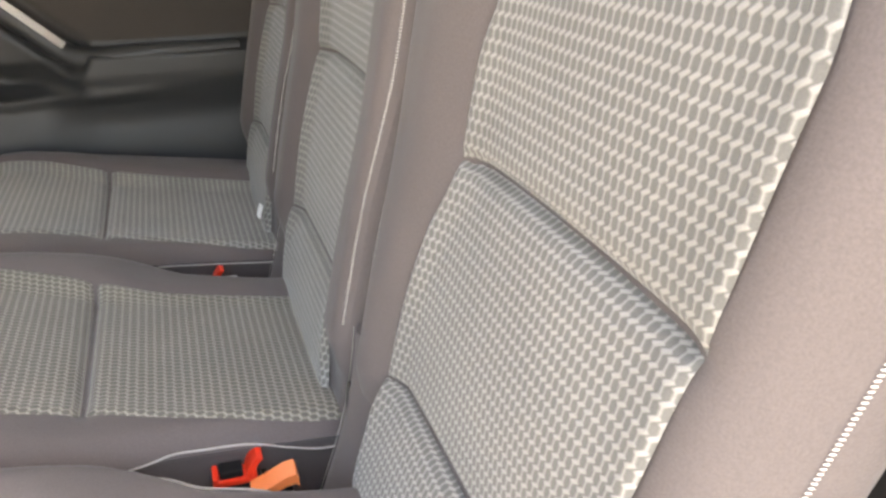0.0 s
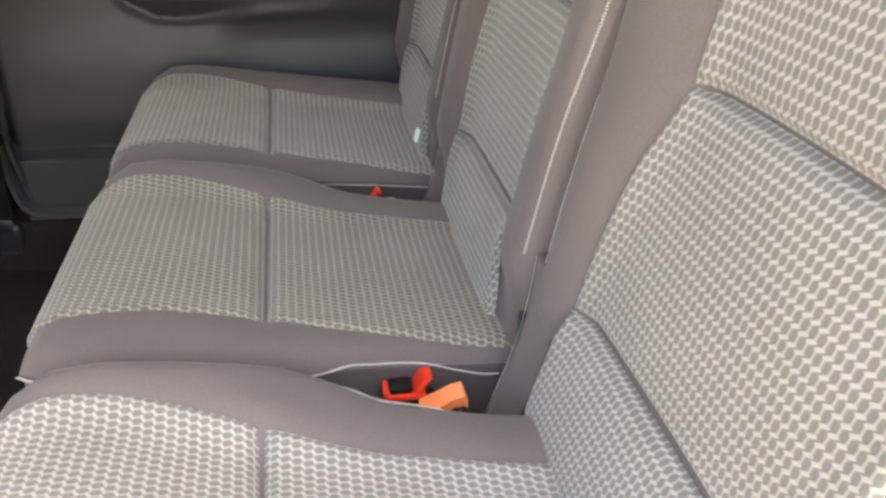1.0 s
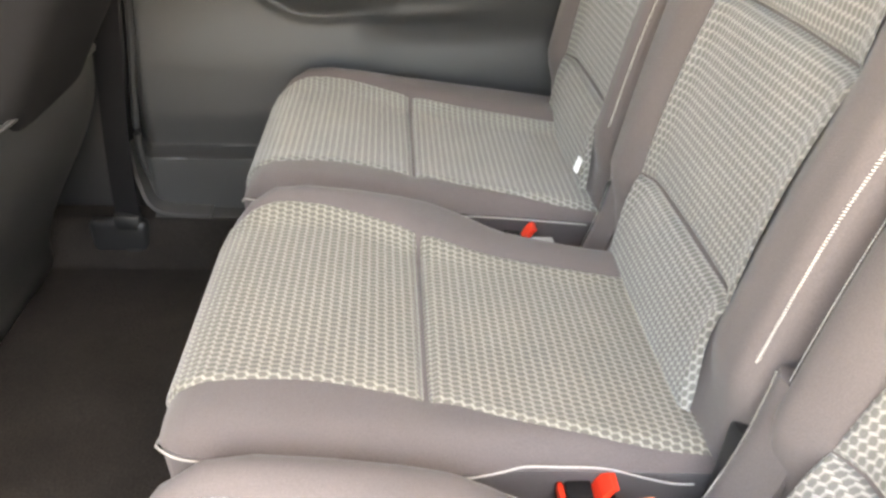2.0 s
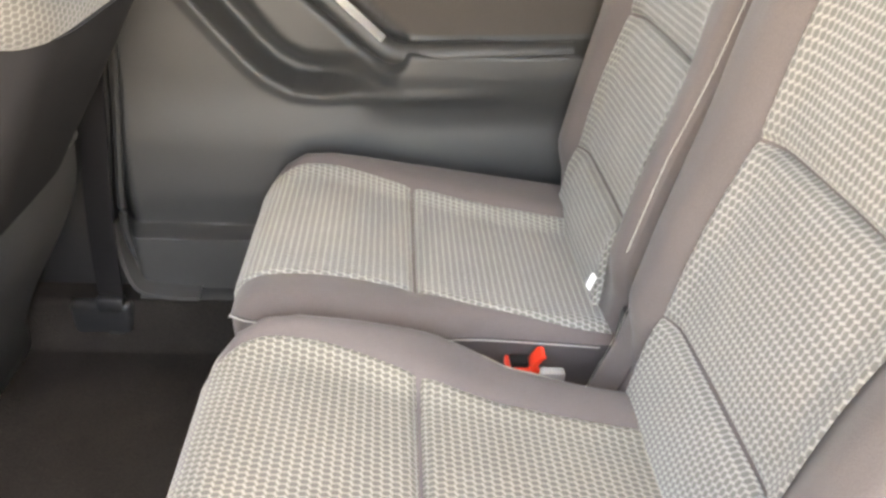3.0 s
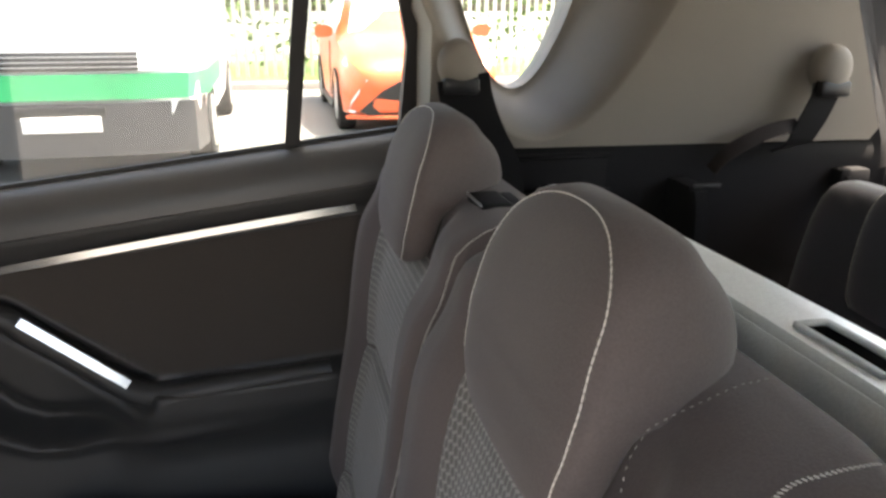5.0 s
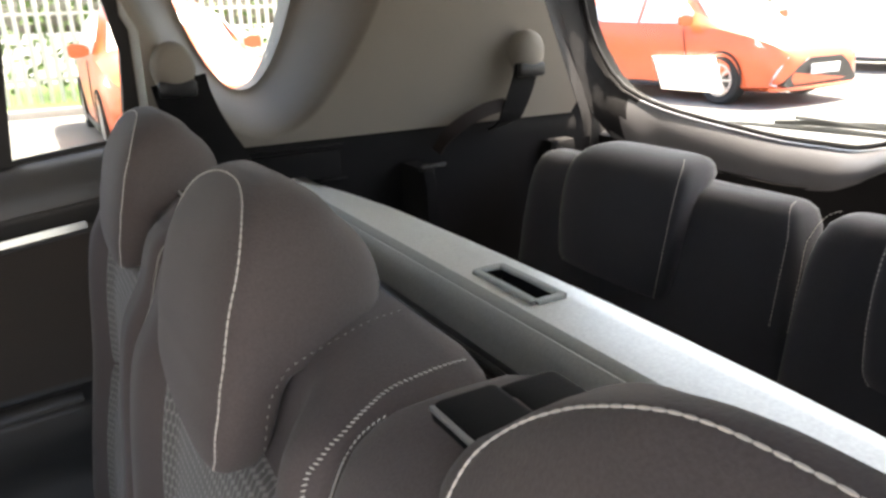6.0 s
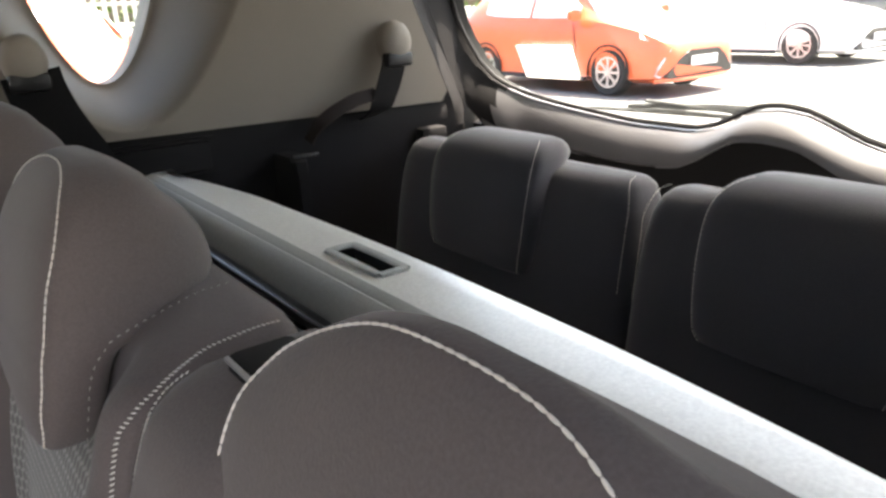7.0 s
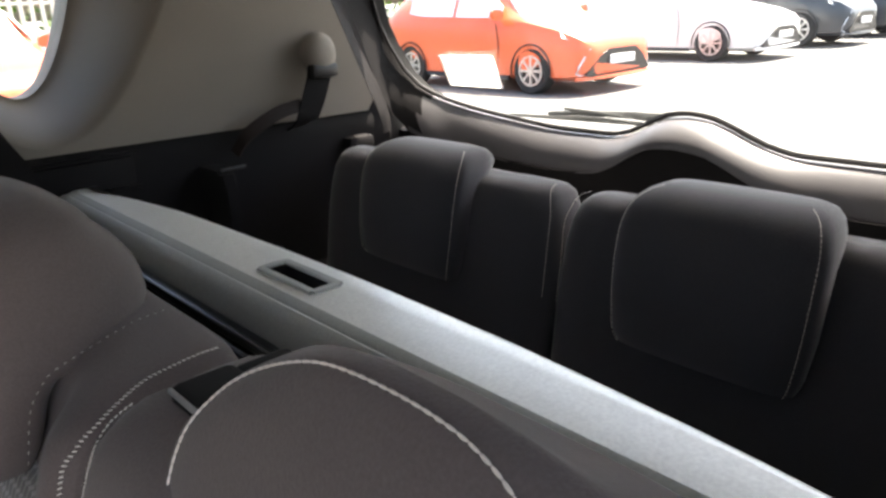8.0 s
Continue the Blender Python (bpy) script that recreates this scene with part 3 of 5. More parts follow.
def second_row_seat(y, shape=PLAIN_BACK, table=HEAD, aside=0.0, shift=0.0, tall=0.0, latch=0, flap=True, cloth=FABRIC, outline=CUSHION_HALF):
    seat = thing("car_seat", (0.25, y, 0.0), "grey cloth car seat with pale zigzag-woven centre panels and white stitching", "car seat", "second-row seats")
    o = Vector((0, y, 0))

    def raised(geo):
        return at(([(v[0], v[1] + aside, v[2]) for v in geo[0]], *geo[1:]))

    def at(geo):
        return ([tuple(Vector(v) + o) for v in geo[0]], *geo[1:])

    def upper(geo):
        """The top of the backrest leans aside and up."""
        out = []
        for v in geo[0]:
            lean = smooth((v[2] - 0.80) / 0.14)
            out.append((v[0], v[1] + shift * lean, v[2] + tall * smooth((v[2] - 0.78) / 0.16)))
        return at((out, *geo[1:]))

    part("seat_base", at(join(block((0.03, -0.165, 0.05), (0.50, 0.165, 0.215), 0.02), block((0.0, -0.185, 0.0), (0.56, -0.145, 0.06), 0.008), block((0.0, 0.145, 0.0), (0.56, 0.185, 0.06), 0.008))), BLACK, seat, "black plastic seat base on floor rails")
    cushion = part("cushion", at(cushion_body(outline)), CLOTH, seat)
    part("front_panel", at(cushion_panel(-0.009, 0.238, outline)), cloth, cushion, "pale woven zigzag cloth")
    part("rear_panel", at(cushion_panel(0.242, 0.505, outline)), cloth, cushion, "pale woven zigzag cloth")
    for s in (-1, 1):
        part("piping", at(tube(piping_line(s, outline), 0.0012, 6)), PIPING, cushion, "pale piping")
    back = part("backrest", upper(backrest_body(shape)), CLOTH, seat)
    part("lower_panel", upper(back_panel(shape, 0.335, 0.4625, 0.008)), FABRIC, back, "pale woven zigzag cloth")
    part("middle_panel", upper(back_panel(shape, 0.4640, 0.6790, 0.006, 0.004)), FABRIC, back, "pale woven zigzag cloth")
    part("upper_panel", upper(back_panel(shape, 0.6815, 0.880, 0.004, 0.004)), FABRIC, back, "pale woven zigzag cloth")
    for s in (-1, 1) if shape is NEAR_BACK else (-1,):
        part("stitching", upper(slanted_stitches(edge_line(shape, s)[:-17 if latch > 0 and s > 0 else None], (0.75, s * 0.65, 0.1))), THREAD, back, "white contrast stitching")
    part("rear_cover", at(block((0.665, -0.16, 0.32), (0.672, 0.16, 0.60), 0.003)), BLACK, back, "black back cover")
    head = part("head_restraint", raised(loft([head_slice(*h, taper=0.2 if table is HEAD_NEAR else 1.3) for h in fine_rows(table)])), CLOTH, seat)
    part("stitching", raised(stitches(smooth_path(head_seam(table, *((0.885, 0.87) if table is HEAD_NEAR else ())), 3), 0.0046, 0.0004, 0.00062)), THREAD, head, "white contrast stitching")
    arc = [(shape.surface(z, 0.132) - 0.0012, 0.132 - 0.004 * k, z) for k, z in enumerate((0.905, 0.918, 0.930, 0.940, 0.948, 0.953))]
    arc += [(x, 0.106 - 0.2 * (x - 0.65), 0.9630) for x in (0.662, 0.675, 0.690)]
    arc = smooth_path(arc, 4)
    for s in () if latch else (-1, 1):
        part("seam", upper(stitches([(a, s * b, c) for a, b, c in arc], 0.0022, 0.0034, 0.00032)), PIPING, back, "loose white seam thread")
    # cloth flap that closes the gap beside the cushion
    if flap:
        path = [Vector((*p, 0)) for p in ((0.503, 0.480), (0.5015, 0.455), (0.499, 0.43), (0.495, 0.40), (0.489, 0.37), (0.482, 0.342), (0.474, 0.315), (0.466, 0.288), (0.458, 0.262))]
        rows = [[(p.x + 0.012 * (1 - t) ** 2 + 0.03 * max(0.0, t - 0.8), 0.168 + 0.052 * t, p.y) for t in np.linspace(0, 1.0, 9)] for p in path]
        part("side_flap", upper(slab(rows, lambda p: (p[0] + 0.012, p[1], p[2]))), CLOTH, back)
        part("stitching", upper(slanted_stitches([(r[-2][0] - 0.0026, r[-2][1], r[-2][2]) for r in rows], (0, 1, 0.1))), THREAD, back, "white contrast stitching")
        part("hinge_cover", at(block((0.50, 0.185, 0.02), (0.60, 0.250, 0.40), 0.01)), BLACK, seat, "black hinge cover")
    if latch:
        a, b = sorted((latch * 0.112, latch * 0.176))
        rear = 0.700 if latch > 0 else 0.685
        lever = part("release_lever", upper(join(block((0.634, a, 0.946), (0.668, b, 0.9645), 0.005, 3), block((0.664, a, 0.942), (rear, b, 0.9625), 0.006, 3))), DULL, seat, "black fold lever")
        # thin silver strip stands in for the highlight along the black lever's edge
        part("lever_highlight", upper(block((0.6325, a + 0.004, 0.9615), (0.6350, b - 0.004, 0.9640), 0.0008)), ALU, lever, "painted highlight on the lever edge")
    return seat


# ---- the setting: floor, far door, side trim, tailgate, roof ----
def carpet(x, y):
    bump_ = 0.012 * noise.noise((x * 4, y * 4, 0.3)) + 0.006 * noise.noise((x * 13, y * 13, 2.1))
    return bump_ * smooth((0.66 - abs(y)) / 0.15) + 0.092 * smooth((abs(y) - 0.605) / 0.042)


xs = np.linspace(-1.35, 1.60, 80)
ys = sorted([*np.linspace(-0.60, 0.60, 42), *np.linspace(0.604, 0.70, 14), *np.linspace(-0.70, -0.604, 14)])
floor = part("floor", slab([[(x, y, carpet(x, y)) for y in ys] for x in xs], lambda p: (p[0], p[1], -0.06)), CARPET)
tagged(floor, "dark brown-grey carpet of the rear footwell", "car floor", kind="structure")


def sill_z(x):
    return 0.891 + 0.114 * x


def seg_dist(px, pz, ax, az, bx, bz):
    t = max(0.0, min(1.0, ((px - ax) * (bx - ax) + (pz - az) * (bz - az)) / ((bx - ax) ** 2 + (bz - az) ** 2)))
    return math.hypot(px - ax - t * (bx - ax), pz - az - t * (bz - az)), t


RIM = [(-0.190, 0.712), (-0.161, 0.679), (-0.092, 0.595), (-0.045, 0.541), (-0.010, 0.509), (0.032, 0.488), (0.079, 0.484), (0.173, 0.493), (0.40, 0.510)]


def recess_depth(x, z):
    """Distance from the rim of the pull recess, positive on its inside."""
    best = (9.0, 0)
    for i in range(len(RIM) - 1):
        q, t = seg_dist(x, z, *RIM[i], *RIM[i + 1])
        if q < best[0]:
            best = (q, i)
    q, i = best
    (ax, az), (bx, bz) = RIM[i], RIM[i + 1]
    inside = (bx - ax) * (z - az) - (bz - az) * (x - ax) > 0
    return (q if inside else -q), i


def door_y(x, z):
    """The inner face of the door: sill roll, cloth recess, armrest, diagonal pull recess, pocket."""
    d = sill_z(x) - z
    y = curve(d, [(0.0, 0.757), (0.012, 0.738), (0.03, 0.720), (0.05, 0.710), (0.068, 0.706), (0.08, 0.709), (0.10, 0.716)]) if d < 0.10 else 0.716
    # armrest ledge behind the pull handle
    a = smooth((x - 0.13) / 0.10)
    top = 0.578 + 0.02 * smooth((x - 0.2) / 0.5)
    if z < top + 0.03:
        ledge = smooth((top + 0.012 - z) / 0.022)
        under = smooth((top - 0.035 - z) / 0.11)
        y -= a * (0.042 * ledge - 0.030 * under)
    # lower panel bulges out to the pocket
    y -= 0.012 * smooth((0.50 - z) / 0.12) * (1 - smooth((0.30 - z) / 0.1))
    # triangular recess under the latch: rolled rim, dark groove inside it, shallow floor up to the handle
    n, wall = recess_depth(x, z)
    here = smooth((0.722 - z) / 0.03) * smooth((0.22 - x) / 0.16) * smooth((0.020 - (z - 0.735 + (x - 0.012) * 0.95)) / 0.04)
    y += here * (0.060 * smooth(n / 0.026) - 0.032 * smooth((n - 0.028) / 0.045))
    y -= 0.006 * smooth((0.022 - abs(n)) / 0.022) * smooth((0.715 - z) / 0.04) * smooth((0.45 - x) / 0.2)
    grip, _ = seg_dist(x, z, 0.02, 0.715, 0.19, 0.575)
    y += 0.030 * smooth((0.045 - grip) / 0.03)
    # front edge falls back to the pillar
    y += 0.05 * smooth((-0.255 - x) / 0.05)
    # pocket along the bottom
    y -= 0.040 * smooth((0.225 - z) / 0.014) * smooth((0.05 + 0.25 - x) / 0.05)
    y += 0.030 * smooth((0.10 - z) / 0.05)
    return y


door = thing("rear_door", (0.18, 0.72, 0.05), "closed dark grey car door with cloth insert, chrome strip and diagonal pull handle", "car door", kind="structure")
rows = []
for i in range(221):
    x = -0.30 + 1.02 * i / 220
    rows.append([(x, door_y(x, z), z) for z in (0.04 + (sill_z(x) - 0.04) * k / 220 for k in range(221))])
part("door_panel", slab(rows, lambda p: (p[0], 0.80, p[2])), PLASTIC, door)
rows = []
for i in range(60):
    x = 0.012 + 0.66 * i / 59
    zt, zb = sill_z(x) - 0.112, 0.598 + 0.02 * smooth((x - 0.2) / 0.5)
    zb = max(zb, 0.735 - (x - 0.012) * 0.95)
    rows.append([(x, door_y(x, zb + (zt - zb) * k / 30) - 0.003 - 0.004 * math.sin(math.pi * k / 30), zb + (zt - zb) * k / 30) for k in range(31)])
part("cloth_insert", slab(rows, lambda p: (p[0], p[1] + 0.008, p[2])), INSERT, door, "brown-grey cloth insert")
rows = []
for i in range(60):
    x = -0.29 + 1.0 * i / 59
    rows.append([(x, 0.7035 + 0.053 * (1 - math.cos(0.5 * math.pi * k / 10)), sill_z(x) - 0.062 + 0.066 * math.sin(0.5 * math.pi * k / 10)) for k in range(11)])
part("sill_cap", slab(rows, lambda p: (p[0], p[1] + 0.01, p[2] - 0.012)), PLASTIC_SOFT, door, "smooth dark grey sill cap")
strip = [(x, 0.704 - 0.006 * math.sin(math.pi * (x - 0.04) / 0.51), 0.792 + 0.155 * (x - 0.04) - 0.055 * (x - 0.04) ** 2) for x in np.linspace(0.036, 0.552, 24)]
part("chrome_strip", strap(strip, 0.011, (0, 0.15, 1), 0.004), CHROME, door, "bright chrome strip")
part("window_seal", strap([(x, 0.757, sill_z(x) + 0.004) for x in np.linspace(-0.30, 0.70, 20)], 0.012, (0, 0, 1), 0.006), RUBBER, door, "black rubber window seal")
bar = smooth_path([(-0.160, 0.712, 0.694), (-0.095, 0.712, 0.707), (-0.027, 0.716, 0.718), (0.022, 0.722, 0.712), (0.050, 0.726, 0.684), (0.112, 0.728, 0.632), (0.169, 0.724, 0.585), (0.210, 0.712, 0.566), (0.28, 0.698, 0.572), (0.36, 0.694, 0.580), (0.50, 0.698, 0.588)], 5)
nb = len(bar)
part("pull_handle", tube(bar, [0.016 + 0.007 * smooth(i / nb * 4) * smooth((nb - i) / nb * 4) for i in range(nb)], 12, 0.9), PLASTIC, door)
hs = [(0.047 + (0.186 - 0.047) * t, 0.706 - 0.002 * t, 0.709 - (0.709 - 0.590) * t) for t in (0, 0.1, 0.3, 0.5, 0.7, 0.9, 1.0)]
part("handle_chrome", strap(hs, 0.014, (-0.567, -0.372, -0.633), 0.003), CHROME, door, "chrome handle inlay")
part("latch_bezel", block((-0.170, 0.694, 0.706), (-0.006, 0.730, 0.748), 0.014, 4), BLACK, door, "black latch housing")
part("latch_lever", join(strap(smooth_path([(-0.156, 0.690, 0.698), (-0.106, 0.684, 0.701), (-0.061, 0.682, 0.706)], 5), 0.014, (0, 0.3, 1), 0.004), block((-0.081, 0.679, 0.690), (-0.056, 0.699, 0.708), 0.005)), ALU, door, "satin chrome door latch")
part("door_switch", block((-0.072, 0.690, 0.660), (-0.036, 0.708, 0.678), 0.004), BLACK, door, "black window switch")
part("window_divider", strap([(0.461, 0.757, 0.945), (0.478, 0.742, 1.10), (0.500, 0.715, 1.28)], 0.022, (1, 0, 0), 0.010), RUBBER, door, "black window divider bar")
part("window_frame", join(strap([(0.640, 0.752, 0.93), (0.655, 0.735, 1.10), (0.62, 0.700, 1.28)], 0.03, (1, 0, 0), 0.012), strap([(x, 0.698, 1.285) for x in np.linspace(-0.35, 0.64, 8)], 0.03, (0, 0, 1), 0.012), strap([(-0.365, 0.755, 0.84), (-0.355, 0.735, 1.07), (-0.325, 0.700, 1.28)], 0.03, (1, 0, 0), 0.012)), RUBBER, door, "black window frame")
win = part("window_glass", slab([[(x, 0.762 - 0.055 * ((z - 0.93) / 0.35) ** 1.4 if z > 0.93 else 0.762, z) for z in np.linspace(sill_z(x) - 0.01, 1.28, 8)] for x in np.linspace(-0.35, 0.645, 12)], lambda p: (p[0], p[1] + 0.004, p[2])), SIDE_GLASS, door, "clear side window glass")
win.visible_shadow = False

# door sill, pillar base and belt
step = part("door_sill", slab([[(x, y, z) for y, z in ((0.643, 0.006), (0.648, 0.070), (0.653, 0.094), (0.664, 0.102), (0.690, 0.105), (0.72, 0.10))] for x in np.linspace(-0.262, 0.75, 30)], lambda p: (p[0], p[1], -0.05)), PLASTIC)
tagged(step, "grey plastic door sill along the footwell", "door sill", kind="structure")
rows = []
for z in np.linspace(0, 1.3, 26):
    xr = -0.27 + curve(z, [(0, -0.02), (0.12, -0.03), (0.5, 0.0), (0.76, 0.02), (0.86, -0.05), (1.3, -0.04)])
    yy = 0.705 - 0.08 * smooth((z - 0.9) / 0.4) + 0.02 * smooth((z - 0.2) / 0.3)
    rows.append([(xr - 0.16, yy, z), (xr - 0.03, yy - 0.004, z), (xr - 0.008, yy + 0.004, z), (xr, yy + 0.03, z), (xr, 0.82, z)])
pillar = part("pillar_trim", slab(rows, lambda p: (p[0], 0.84, p[2])), BLACK)
tagged(pillar, "dark grey centre pillar trim beside the door", "pillar trim", kind="structure")
belt = thing("front_seat_belt", (-0.285, 0.64, 0.03), "black seat belt webbing running down to a floor anchor", "seat belt")
part("webbing", strap(smooth_path([(-0.262, 0.670, 0.75), (-0.275, 0.664, 0.58), (-0.291, 0.657, 0.42), (-0.302, 0.650, 0.30), (-0.309, 0.644, 0.17), (-0.308, 0.636, 0.08)], 5), 0.054, (1, -0.3, 0), 0.0012), WEB, belt)
part("anchor", join(block((-0.385, 0.622, 0.020), (-0.272, 0.650, 0.098), 0.012, 3), block((-0.335, 0.622, 0.075), (-0.283, 0.644, 0.110), 0.006), block((-0.320, 0.6205, 0.030), (-0.290, 0.630, 0.037), 0.002)), BLACK, belt, "black anchor plate")


seal = [(-0.262, 0.704, 0.86), (-0.243, 0.700, 0.76), (-0.238, 0.698, 0.66), (-0.249, 0.692, 0.539), (-0.258, 0.690, 0.441), (-0.272, 0.690, 0.334), (-0.280, 0.690, 0.242), (-0.272, 0.690, 0.180), (-0.245, 0.690, 0.128), (-0.20, 0.690, 0.112), (-0.12, 0.690, 0.109), (0.10, 0.690, 0.109), (0.70, 0.690, 0.109)]
rubber = part("door_seal", tube(smooth_path(seal, 6), 0.008, 8), RUBBER)
tagged(rubber, "black rubber door seal round the door opening", "door seal", kind="structure")
foot = smooth_path([(-0.292, 0.690, 0.24), (-0.286, 0.680, 0.18), (-0.262, 0.664, 0.122), (-0.215, 0.660, 0.1065), (-0.15, 0.660, 0.1035)], 6)
scuff = part("pillar_foot_trim", strap(foot, 0.040, [(0, 1, 0.1)] * len(foot), 0.004), PLASTIC_SOFT)
tagged(scuff, "grey-brown moulding curving from sill to pillar", "sill trim", kind="structure")
# upper quarter trim with its egg-shaped window
def quarter_y(x, z):
    return 0.632 - 0.078 * (x - 0.77) - 0.15 * (z - 0.95)


def opening(px, pz, inner):
    if inner:
        return min(pz - 1.030 - 16 * (px - 0.813) ** 2, (1.26 - pz) * 1.2)
    return min(pz - 0.962 - 6.0 * (px - 0.822) ** 2, (1.33 - pz) * 1.2)


def ring_radius(cx, cz, ca, sa, inner):
    lo, hi = 0.0, 0.5
    for _ in range(30):
        mid = (lo + hi) / 2
        if opening(cx + mid * ca, cz + mid * sa, inner) > 0:
            lo = mid
        else:
            hi = mid
    return lo


def quarter_trim():
    cx, cz = 0.815, 1.14
    n, rows = 96, []
    angles = [2 * math.pi * k / n for k in range(n)]
    rin = [ring_radius(cx, cz, math.cos(a), math.sin(a), True) for a in angles]
    rout = [ring_radius(cx, cz, math.cos(a), math.sin(a), False) for a in angles]
    x0, x1, z0, z1 = 0.655, 1.44, 0.953, 1.36
    rings = []
    for t in (0, 0.08, 0.2, 0.35, 0.5, 0.65, 0.8, 0.9, 0.97, 1.0):
        ring = []
        for a, i, o in zip(angles, rin, rout):
            r = i + (o - i) * t
            x, z = cx + r * math.cos(a), cz + r * math.sin(a)
            x, z = x + 0.012 * (1 - t), z - 0.004 * (1 - t)
            deep = 0.775 - 0.10 * (z - 1.03)
            y = deep + (quarter_y(x, z) - deep) * smooth(t * 0.92 + 0.08 * t)
            ring.append((x, y, z))
        rings.append(ring)
    for t in (0.1, 0.25, 0.5, 0.75, 1.0):
        ring = []
        for a, o in zip(angles, rout):
            ca, sa = math.cos(a), math.sin(a)
            far = min(((x1 - cx) / ca) if ca > 1e-6 else 9, ((x0 - cx) / ca) if ca < -1e-6 else 9, ((z1 - cz) / sa) if sa > 1e-6 else 9, ((z0 - cz) / sa) if sa < -1e-6 else 9)
            r = o + (max(far, o) - o) * t
            z = max(cz + r * sa, z0)
            x = min(max(cx + r * ca, 0.645), 1.389 - 0.50 * (z - 0.948))
            ring.append((x, quarter_y(x, z), z))
        rings.append(ring)
    # outer skin, so that the wall has thickness
    rings.append([(p[0], 0.83, p[2]) for p in rings[-1]])
    rings.append([(p[0], 0.83, p[2]) for p in rings[0]])
    rings.append(rings[0])
    return loft(rings, caps=False)


quarter = part("quarter_trim_far", quarter_trim(), BEIGE)
tagged(quarter, "pale beige moulded side trim round a small rear window", "side trim", kind="structure")
pane = part("window_1", slab([[(x, 0.805 - 0.10 * (z - 1.0), z) for z in (1.0, 1.3)] for x in (0.68, 0.98)], lambda p: (p[0], p[1] + 0.004, p[2])), GLASS)
pane.visible_shadow = False
tagged(pane, "clear fixed rear quarter window", "window", kind="structure")
# unseen near side: plain wall where the quarter window would be, to cut light
rows = [[(x, -quarter_y(x, z), z) for z in np.linspace(0.953, 1.36, 8)] for x in np.linspace(0.655, 1.40, 10)]
plain = part("wall_near", slab(rows, lambda p: (p[0], -0.83, p[2])), BEIGE)
tagged(plain, "plain unseen beige wall in place of a window, cutting side light", "wall", kind="structure")


# dark lower side trim with a cover panel and a side console
def lower_trim(side):
    rows = []
    for x in np.linspace(0.66, 1.375, 46):
        r = []
        for z in np.linspace(0.0, 0.956, 50):
            y = quarter_y(x, 0.95) - 0.004 - 0.03 * smooth((0.80 - z) / 0.3)
            if z > 0.945:
                y += 0.012 * (z - 0.945) / 0.011
            r.append((x, y * side, z))
        rows.append(r)
    return slab(rows, lambda p: (p[0], 0.80 * side, p[2]))


for side, nm in ((1, "side_panel_far"), (-1, "side_panel_near")):
    s = part(nm, lower_trim(side), DULL)
    tagged(s, "black grained plastic panel along the luggage bay", "side panel", kind="structure")
cover = thing("cover_panel", (0.85, 0.615, 0.91), "black clip-in cover panel in the side trim", "cover panel")
part("cover", block((0.775, 0.606, 0.893), (0.925, 0.628, 0.938), 0.004), DULL, cover)
part("frame", join(block((0.765, 0.608, 0.940), (0.935, 0.626, 0.944), 0.001), block((0.765, 0.608, 0.886), (0.935, 0.626, 0.890), 0.001)), DULL, cover)
console = thing("side_console", (1.20, 0.54, 0.0), "black moulded armrest console beside the third-row seat", "side console")
rows = []
for z, d in ((0.0, 0.0), (0.50, 0.0), (0.62, 0.004), (0.67, 0.012), (0.685, 0.03), (0.69, 0.06)):
    rows.append([(1.035 + d * 0.4, 0.62, z), (1.037 + d * 0.4, 0.52 + d, z), (1.06, 0.495 + d, z), (1.20, 0.475 + d, z), (1.40, 0.465 + d, z), (1.45, 0.47 + d, z), (1.45, 0.62, z)])
part("console_body", loft(rows), DULL, console)
part("front_rib", loft([[(1.030, 0.545, z), (1.036, 0.525 + d, z), (1.052, 0.520 + d, z), (1.058, 0.545, z), (1.058, 0.62, z), (1.030, 0.62, z)] for z, d in ((0.60, 0.0), (0.80, 0.002), (0.87, 0.006), (0.895, 0.014), (0.902, 0.03))]), DULL, console, "dark grey upright rib")
part("speaker_recess", block((1.08, 0.482, 0.50), (1.19, 0.497, 0.60), 0.006), DULL, console, "black recessed tray")
hook = thing("bag_hook", (1.36, 0.55, 0.91), "small black hook in the side trim", "hook")
part("hook_plate", join(block((1.300, 0.556, 0.878), (1.355, 0.585, 0.912), 0.006), tube([(1.310, 0.556, 0.900), (1.310, 0.545, 0.888), (1.320, 0.543, 0.883), (1.345, 0.543, 0.883)], 0.004, 8)), DULL, hook)


# belts on the side trim
def upper_anchor(name, at, lean, label, points, axis, width=0.046):
    b = thing(name, at, label, "seat belt")
    x, y, z = at
    part("webbing", strap(smooth_path(points, 6), width, axis, 0.0014), WEB, b, "black webbing")
    cap = []
    for k, (r, d) in enumerate(((0.030, 0.0), (0.031, 0.012), (0.029, 0.022), (0.022, 0.030), (0.010, 0.034))):
        cap.append([(x + lean * 0.2 * math.cos(a) * r + r * 0.95 * math.cos(a), y + 0.012 - d, z + r * 1.15 * math.sin(a)) for a in (2 * math.pi * i / 24 for i in range(24))])
    part("guide_cover", loft(cap), BEIGE, b, "pale beige rounded guide cover")
    part("guide_slot", block((x - 0.026, y - 0.020, z - 0.040), (x + 0.026, y + 0.006, z - 0.016), 0.006), BLACK, b, "black guide loop")
    return b


